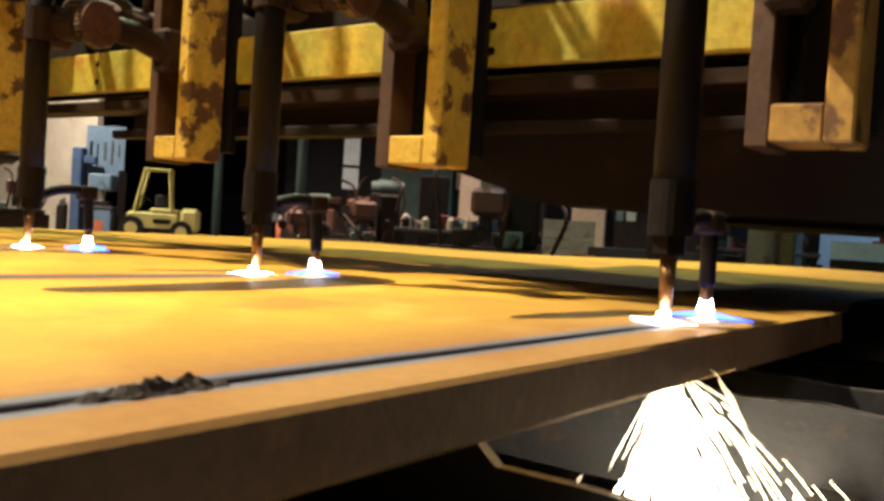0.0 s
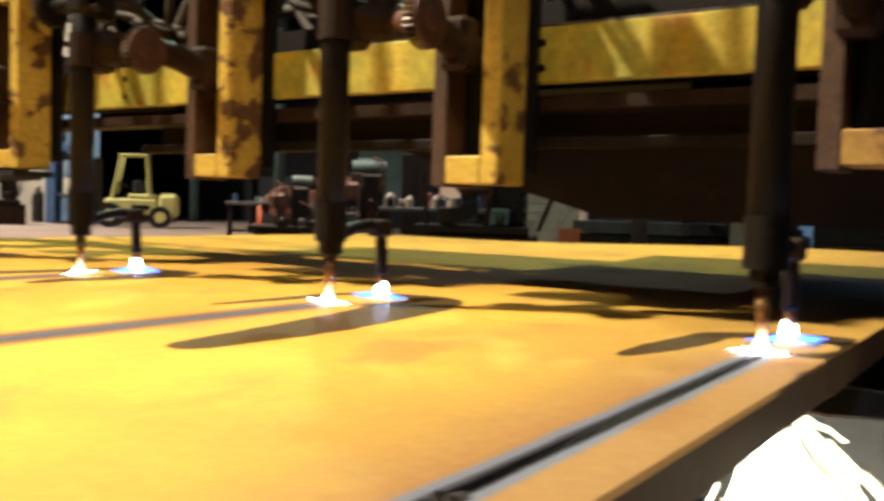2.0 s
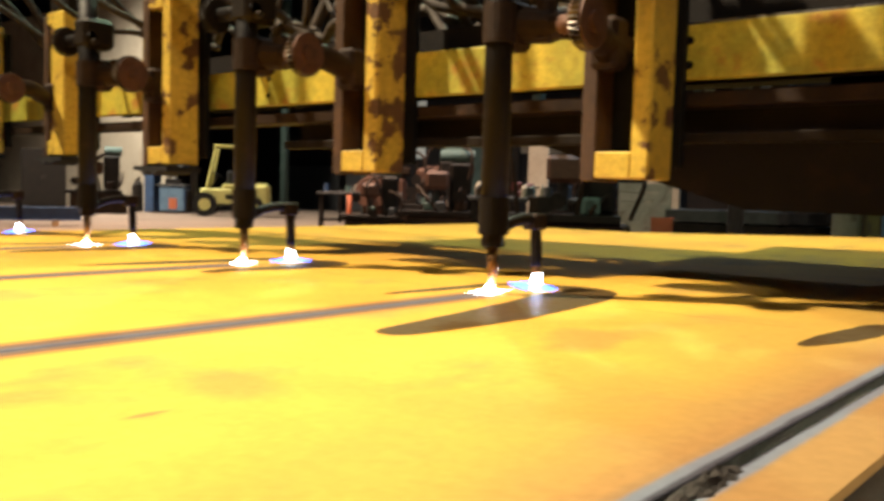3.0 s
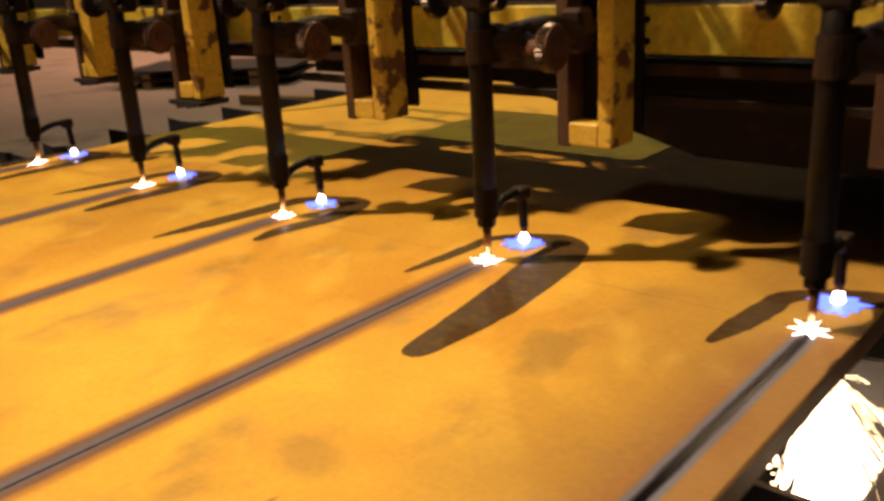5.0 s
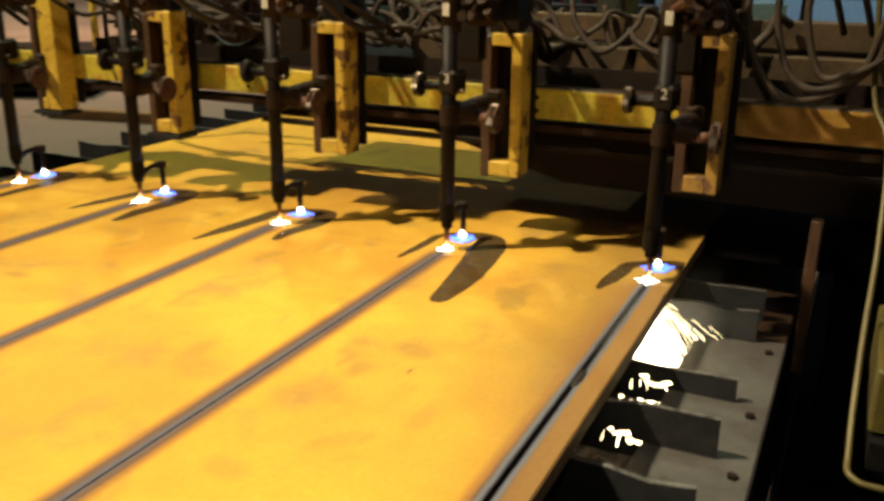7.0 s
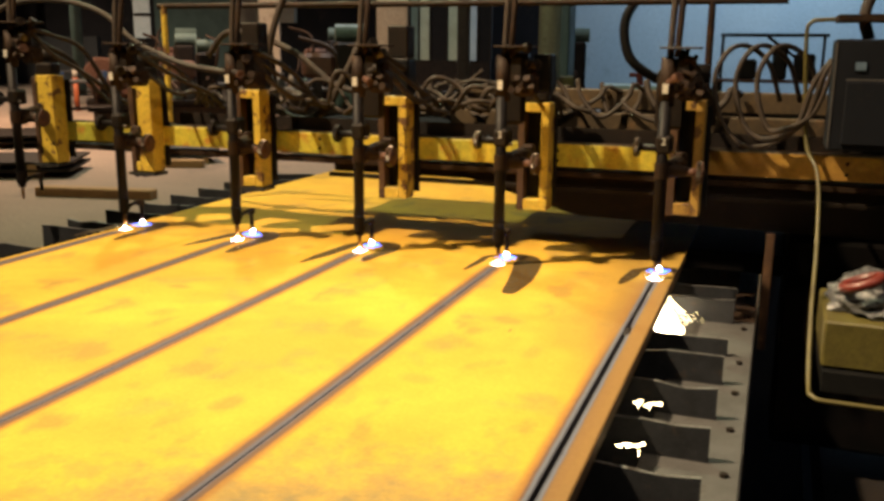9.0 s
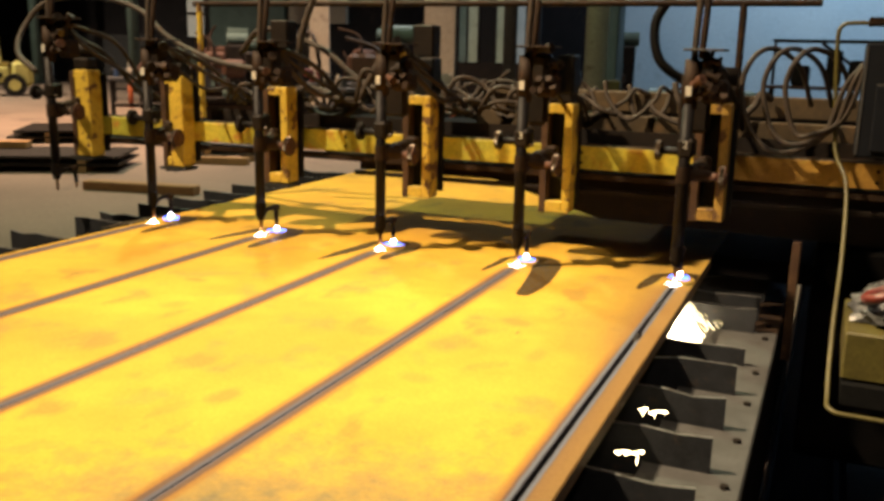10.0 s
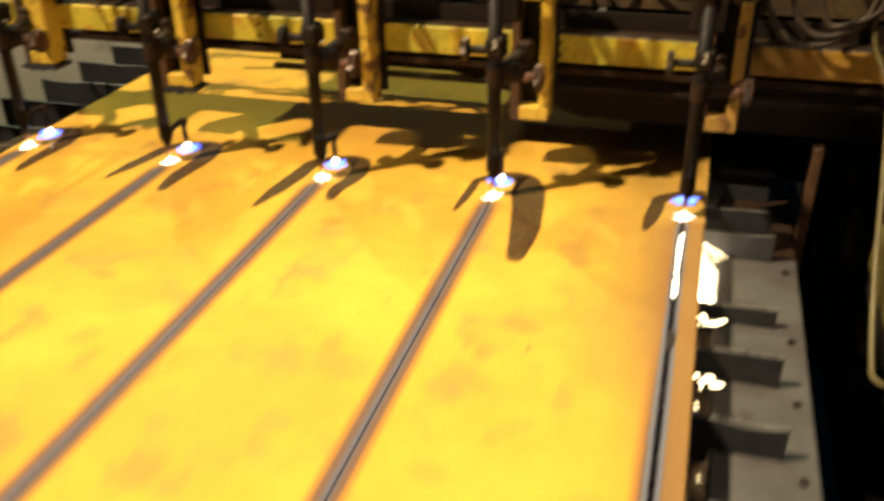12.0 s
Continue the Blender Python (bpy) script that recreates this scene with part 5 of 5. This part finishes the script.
def gearbox_casting(m):
    g = root("gearbox", m, "red-brown rusty gearbox casting with a round flange", "machine", "machines along the hall")
    part("base", a_box(-0.62, 0.62, -0.4, 0.4, 0.0, 0.30, bevel=0.03), M_DARK, g)
    part("housing", a_box(-0.50, 0.58, -0.42, 0.38, 0.301, 1.28, bevel=0.12), M_REDRUST, g)
    part("flange", a_rod((-0.28, -0.60, 0.86), (-0.28, -0.425, 0.86), 0.36, 0.40, seg=24), M_REDRUST, g)
    part("shaft", a_rod((-0.28, -0.85, 0.86), (-0.28, -0.601, 0.86), 0.09, seg=14), M_RUST, g)
    part("cover", a_box(0.0, 0.66, -0.46, 0.42, 1.282, 1.50, bevel=0.05), M_RUST, g)
    for k in range(4):
        part("pipe", a_sweep([(-0.4 + 0.25 * k, -0.47, 0.2), (-0.45 + 0.27 * k, -0.55, 0.5), (-0.3 + 0.2 * k, -0.5, 0.75)], 0.035), M_RUST, g)


def facing(x, y, turn=0.0):
    """A pose on the floor whose front looks at the table."""
    return pose(x, y, 0, 0, 0, math.degrees(math.atan2(y + 1.0, x - 0.2)) - 90 + turn)


BLOCK = (-9.3, 5.45, 0.2005)


def yard():
    rng = random.Random(3)
    forklift(facing(-22.58, 15.3, -96))
    c = root("marker_post", pose(-15.57, 14.4, 0), "orange marker post with a white band", "post")
    part("pole", a_rod((0, 0, 0), (0, 0, 0.80), 0.06), M_ORANGE, c, smooth=True)
    part("band", a_rod((0, 0, 0.801), (0, 0, 0.98), 0.061), M_WHITE, c, smooth=True)
    tagged(link_mesh("wall_partition", a_box(-40, -26.2, 16.2, 16.4, 0, 7.5), M_CREAM), "cream painted partition wall", "wall", kind="structure")
    tool_wall(pose(-25.0, 15.7, 0, 0, 0, 30))
    for x, y in ((-26.6, 15.3), (-26.1, 15.1), (-28.3, 15.4)):
        gas_bottle(pose(x, y, 0), 1.0 + 0.15 * (x + 27))
    gearbox_casting(facing(-14.9, 14.9))
    cabinet(facing(-29.5, 13.6), 1.4, 0.8, 2.0, M_DARK, "tall dark switch cabinet by the wall")
    cabinet(facing(-9.6, 12.6), 0.55, 0.5, 1.87, M_DARK, "tall dark brown locker behind the bench")
    b = root("steel_beam", facing(-18.0, 7.3), "blue steel beam lying on the floor", "steel beam")
    for z0, z1 in ((0.12, 0.15), (0.37, 0.40)):
        part("flange", a_box(-3.2, 1.3, -0.12, 0.12, z0, z1), M_BLUE, b)
    part("web", a_box(-3.2, 1.3, -0.012, 0.012, 0.151, 0.369), M_BLUE, b)
    for x in (-2.6, 0.8):
        part("packer", a_box(x - 0.06, x + 0.06, -0.2, 0.2, 0, 0.119), M_WOOD, b)
    press(facing(-10.9, 10.5), 0.9, 1)
    press(facing(-10.0, 11.3), 1.1, 2)
    press(facing(-13.4, 15.2), 1.3, 4)
    press(facing(-9.2, 15.0), 1.3, 5)
    press(facing(-24.5, 12.8), 1.3, 6)
    press(facing(-4.0, 15.5), 1.3, 7)
    for x, y, n in ((-7.7, 10.5, 9), (-12.6, 11.8, 7), (-3.6, 12.6, 9), (-17.5, 17.0, 7)):
        bench(facing(x, y), 1.7, "dusty steel work bench with tins and boxes on it")
        clutter(facing(x, y), 1.5, 0.881, rng, n)
    c = root("red_vice", facing(-8.97, 12.3) @ Matrix.Translation((0, 0, 0.881)), "red bench vice on the work bench", "vice")
    part("base", a_box(-0.10, 0.10, -0.1, 0.1, 0, 0.10, bevel=0.02), M_RED, c)
    part("jaw", a_box(-0.20, -0.02, -0.08, 0.08, 0.101, 0.26, bevel=0.02), M_RED, c)
    part("moving_jaw", a_box(0.03, 0.20, -0.08, 0.08, 0.101, 0.24, bevel=0.02), M_RED, c)
    part("screw", a_rod((-0.02, 0, 0.17), (0.34, 0, 0.17), 0.02), M_CHROME, c)
    bench(facing(-9.0, 12.3), 1.9, "dusty steel work bench with a red vice and tins")
    clutter(facing(-9.0, 12.3), 1.7, 0.881, rng, 6)
    crate(facing(-6.15, 11.5), 0.78, 0.6, 1.15, M_WHITE, "pale slatted crate standing on the floor")
    crate(facing(-5.47, 10.7), 0.3, 0.3, 0.66, M_ORANGE, "narrow orange-brown box beside the crate")
    for k in range(3):
        s = root("sheet_stack", facing(-4.9 + 0.15 * k, 12.0 + 0.4 * k), "stack of dark blue-grey steel sheets", "sheet stack", "steel stacks")
        for j in range(4):
            part("sheet", a_box(-1.0, 1.0 - 0.1 * j, -0.5, 0.5, 0.20 * j, 0.20 * j + 0.17), (M_BLUE, M_RAIL, M_DARK, M_RAIL)[j], s)
    s = root("sheet_stack", facing(-1.7, 11.0), "stack of pale sheets", "sheet stack", "steel stacks")
    for j in range(5):
        part("sheet", a_box(-0.5, 1.0, -0.5, 0.5, 0.21 * j, 0.21 * j + 0.2), M_PALE if j > 3 else M_DARK, s)
    v = root("red_valve_stand", facing(-1.75, 11.0) @ Matrix.Translation((0.1, -0.1, 1.041)), "red cross-shaped valve on the pale sheets", "valve")
    part("body", a_rod((0, 0, 0), (0, 0, 0.26), 0.05, seg=14), M_RED, v)
    part("cross_arm", a_rod((-0.16, 0, 0.15), (0.16, 0, 0.15), 0.035, seg=12), M_RED, v)
    part("foot", a_box(-0.12, 0.12, -0.1, 0.1, 0.0, 0.035, bevel=0.008), M_RED, v)
    cabinet(facing(-2.8, 10.8), 0.35, 0.4, 1.15, M_OLIVE, "small olive-yellow cabinet beside pale sheets")
    tagged(link_mesh("wall_panel_green", a_box(-22.0, -18.6, 25.8, 25.99, 0.8, 3.5), M_TEAL), "green-grey panel on the far wall", "wall panel", kind="structure")
    tagged(link_mesh("wall_panel_pale", a_box(-18.4, -16.0, 25.8, 25.99, 2.4, 3.5), M_CREAM), "pale panel on the far wall", "wall panel", kind="structure")
    tagged(link_mesh("wall_panel_grey", a_box(-32.0, -24.8, 25.8, 25.99, 0.0, 1.9), M_RAIL), "grey lower panels of the far wall", "wall panel", kind="structure")
    b = root("pale_board", pose(-14.78, 16.0, 0, 0, 0, 42), "narrow pale blue-white board on a dark post", "board")
    part("post", a_box(-0.05, 0.05, 0.021, 0.12, 0, 3.2), M_DARK, b)
    part("board", a_box(-0.20, 0.20, -0.01, 0.02, 1.75, 3.25, bevel=0.004), M_PALE, b)
    part("strip", a_box(-0.20, 0.20, -0.03, -0.011, 2.3, 2.36), M_DARK, b)
    cabinet(pose(-3.7, 14.0, 0), 0.55, 0.5, 2.45, M_TEAL, "tall pale green machine cabinet by the wall")
    t = root("machine_table", pose(0.2, 14.0, 0), "black steel table with a rail and dark motors on it", "table")
    part("top", a_box(-0.95, 0.95, -0.35, 0.35, 1.02, 1.07, bevel=0.006), M_REDRUST, t)
    for x in (-0.88, 0.80):
        for y in (-0.3, 0.24):
            part("leg", a_box(x, x + 0.06, y, y + 0.06, 0, 1.019), M_DARK, t)
        part("upright", a_box(x, x + 0.05, 0.1, 0.15, 1.071, 1.80), M_DARK, t)
    part("rail", a_box(-0.90, 0.90, 0.1, 0.15, 1.801, 1.86), M_DARK, t)
    for x, w, h in ((-0.55, 0.3, 0.35), (0.0, 0.25, 0.62), (0.35, 0.35, 0.45)):
        part("motor", a_box(x, x + w, -0.2, 0.09, 1.071, 1.07 + h, bevel=0.04), M_DARK, t)
    part("arm", a_rod((-0.1, 0, 1.8), (0.45, 0, 1.4), 0.03), M_DARK, t)
    tagged(link_mesh("timber_block", a_box(-0.19, 0.19, -0.12, 0.12, 0, 0.09, bevel=0.008), M_LIT_WOOD), "orange-brown timber block lying on the steel plates", "timber").matrix_world = pose(BLOCK[0], BLOCK[1], BLOCK[2], 0, 0, 30)
    for x, y in ((-3.0, 10.7), (-4.25, 10.3), (-12.5, 18), (-20.5, 20), (-27, 22), (2.6, 16)):
        col = root("column", pose(x, y, 0), "steel roof column", "column", "roof columns")
        part("shaft", a_rod((0, 0, 0.04), (0, 0, 11), 0.17 if y > 10.5 else 0.10, seg=16), M_PALEGREEN if x > -4 else M_TEAL if y > 10.5 else M_RAIL, col, smooth=True)
        part("base_plate", a_box(-0.25, 0.25, -0.25, 0.25, 0, 0.04), M_DARK, col)
    tagged(link_mesh("notice_board", a_box(-7.18, -6.52, 13.5, 13.56, 0, 2.6, bevel=0.01), M_CREAM), "tall tan board standing behind the machines", "board")
    tagged(link_mesh("notice_board", a_box(-11.4, -10.85, 16.0, 16.05, 0, 2.75, bevel=0.01), M_CREAM), "tall tan board standing behind the machines", "board")
    w = root("glazed_screen", pose(0, 0, 0), "dark steel screen with green-grey glazed panes", "screen")
    part("lower_sheet", a_box(-7.5, -5.6, 16.0, 16.04, 0, 1.30), M_DARK, w)
    x = -7.5
    for wide, mat in ((0.22, M_TEAL), (0.27, M_PALEGREEN), (0.40, M_BLACK), (0.34, M_PALEGREEN), (0.13, M_DARK), (0.24, M_PALE), (0.30, M_BLACK)):
        part("mullion", a_box(x - 0.02, x + 0.02, 15.98, 16.05, 1.3005, 3.1), M_DARK, w)
        part("pane", a_box(x + 0.0205, x + wide - 0.0205, 16.01, 16.02, 1.3005, 3.1), mat, w)
        x += wide
    part("mullion", a_box(x - 0.02, x + 0.02, 15.98, 16.05, 1.3005, 3.1), M_DARK, w)
    part("head_rail", a_box(-7.52, -5.58, 15.98, 16.05, 3.1005, 3.2), M_DARK, w)
    press(facing(-6.2, 9.5), 1.25, 3)
    press(facing(-12.2, 13.6), 1.2, 8)
    for k, (x, y, w, turn) in enumerate(((-6.3, 4.45, 1.3, 12), (-7.1, 6.75, 0.9, 20))):
        tagged(link_mesh("timber_baulk", a_box(-w / 2, w / 2, -0.08, 0.08, 0, 0.10, bevel=0.01), M_WOOD), "rough timber baulk lying on the floor", "timber", "baulks on the floor").matrix_world = pose(x, y, 0, 0, 0, turn)
    for k, (x, y, w, d, n) in enumerate(((-8.75, 5.35, 2.2, 1.1, 2), (-10.5, 8.5, 3.0, 1.5, 2), (-7.3, 7.25, 0.95, 0.6, 2))):
        s = root("plate_stack", pose(x, y, 0, 0, 0, 30 + 7 * k), "stack of dark steel plates on packers", "plate stack", "steel stacks")
        for j in range(n):
            part("plate", a_box(-w / 2 + 0.1 * j, w / 2, -d / 2, d / 2, 0.08 + 0.09 * j, 0.11 + 0.09 * j), M_RAIL if k == 2 else M_DARK, s)
            for x2 in (-w * 0.3, w * 0.3):
                part("packer", a_box(x2 - 0.05, x2 + 0.05, -d / 2, d / 2, 0.1105 if j else 0, 0.079 + 0.09 * j), M_WOOD, s)


yard()


# ------------------------------------------------------------------ movement
def motions():
    def along(ob, m):
        walk(ob, [(t, Matrix.Translation((0, V * t, 0)) @ m) for t in (0.0, 4.0, 8.0, 12.0)])
    for ob in [GANTRY, CONTROL, TRAY, SHOWER] + STATIONS:
        along(ob, Matrix.LocRotScale(ob.location, ob.rotation_euler, None))
    rng = random.Random(61)
    for ob, at in FLAMES:
        walk(ob, [(0.4 * k, Matrix.Translation(at) @ pose(0, 0, 0, rng.uniform(-5, 5), rng.uniform(-5, 5), rng.uniform(-25, 25))) for k in range(31)])
    for ob, at, tilt, turn in JETS:
        walk(ob, [(0.25 * k, Matrix.Translation(at) @ pose(0, 0, 0, rng.uniform(-tilt, tilt), rng.uniform(-tilt, tilt), rng.uniform(-turn, turn))) for k in range(49)])
    # drops of slag rise and sink into the bed, timed to fit the camera's view
    for ob, bay, late in DROPS:
        flare = ((0.0, 0), (8.0, 0), (8.5, -1), (11.5, -1), (11.8, 0), (12.0, 0)) if bay > -3 else ((0.0, -1), (8.3, -1), (8.9, 0), (11.55, 0), (11.9, -1), (12.0, -1))
        walk(ob, [(t + (late if 0 < t < 11.9 else 0), Matrix.Translation((0, 0, 0.56 * f))) for t, f in flare])
    # each spark leaves the cut, falls in an arc and ends on the slag bed
    for ob, t0, v in FLYERS:
        rows = []
        y0 = V * t0
        for j in range(10):
            u = 0.045 * j
            p = Vector((0.01, y0, PZ - PLATE_T + 0.012)) + v * u + Vector((0, 0, -0.5 * 9.8 * u * u))
            vel = v + Vector((0, 0, -9.8 * u))
            p.z = max(p.z, 0.25)
            p.x = min(p.x, 0.245)
            q = vel.to_track_quat("X", "Z")
            rows.append((t0 + u, Matrix.Translation(p) @ q.to_matrix().to_4x4()))
        rows = [r for r in rows if 0.0 < r[0] < 12.0]
        if rows:
            walk(ob, ([(0.0, rows[0][1])] if rows[0][0] > 0.04 else []) + rows + ([(12.0, rows[-1][1])] if rows[-1][0] < 11.96 else []))


motions()
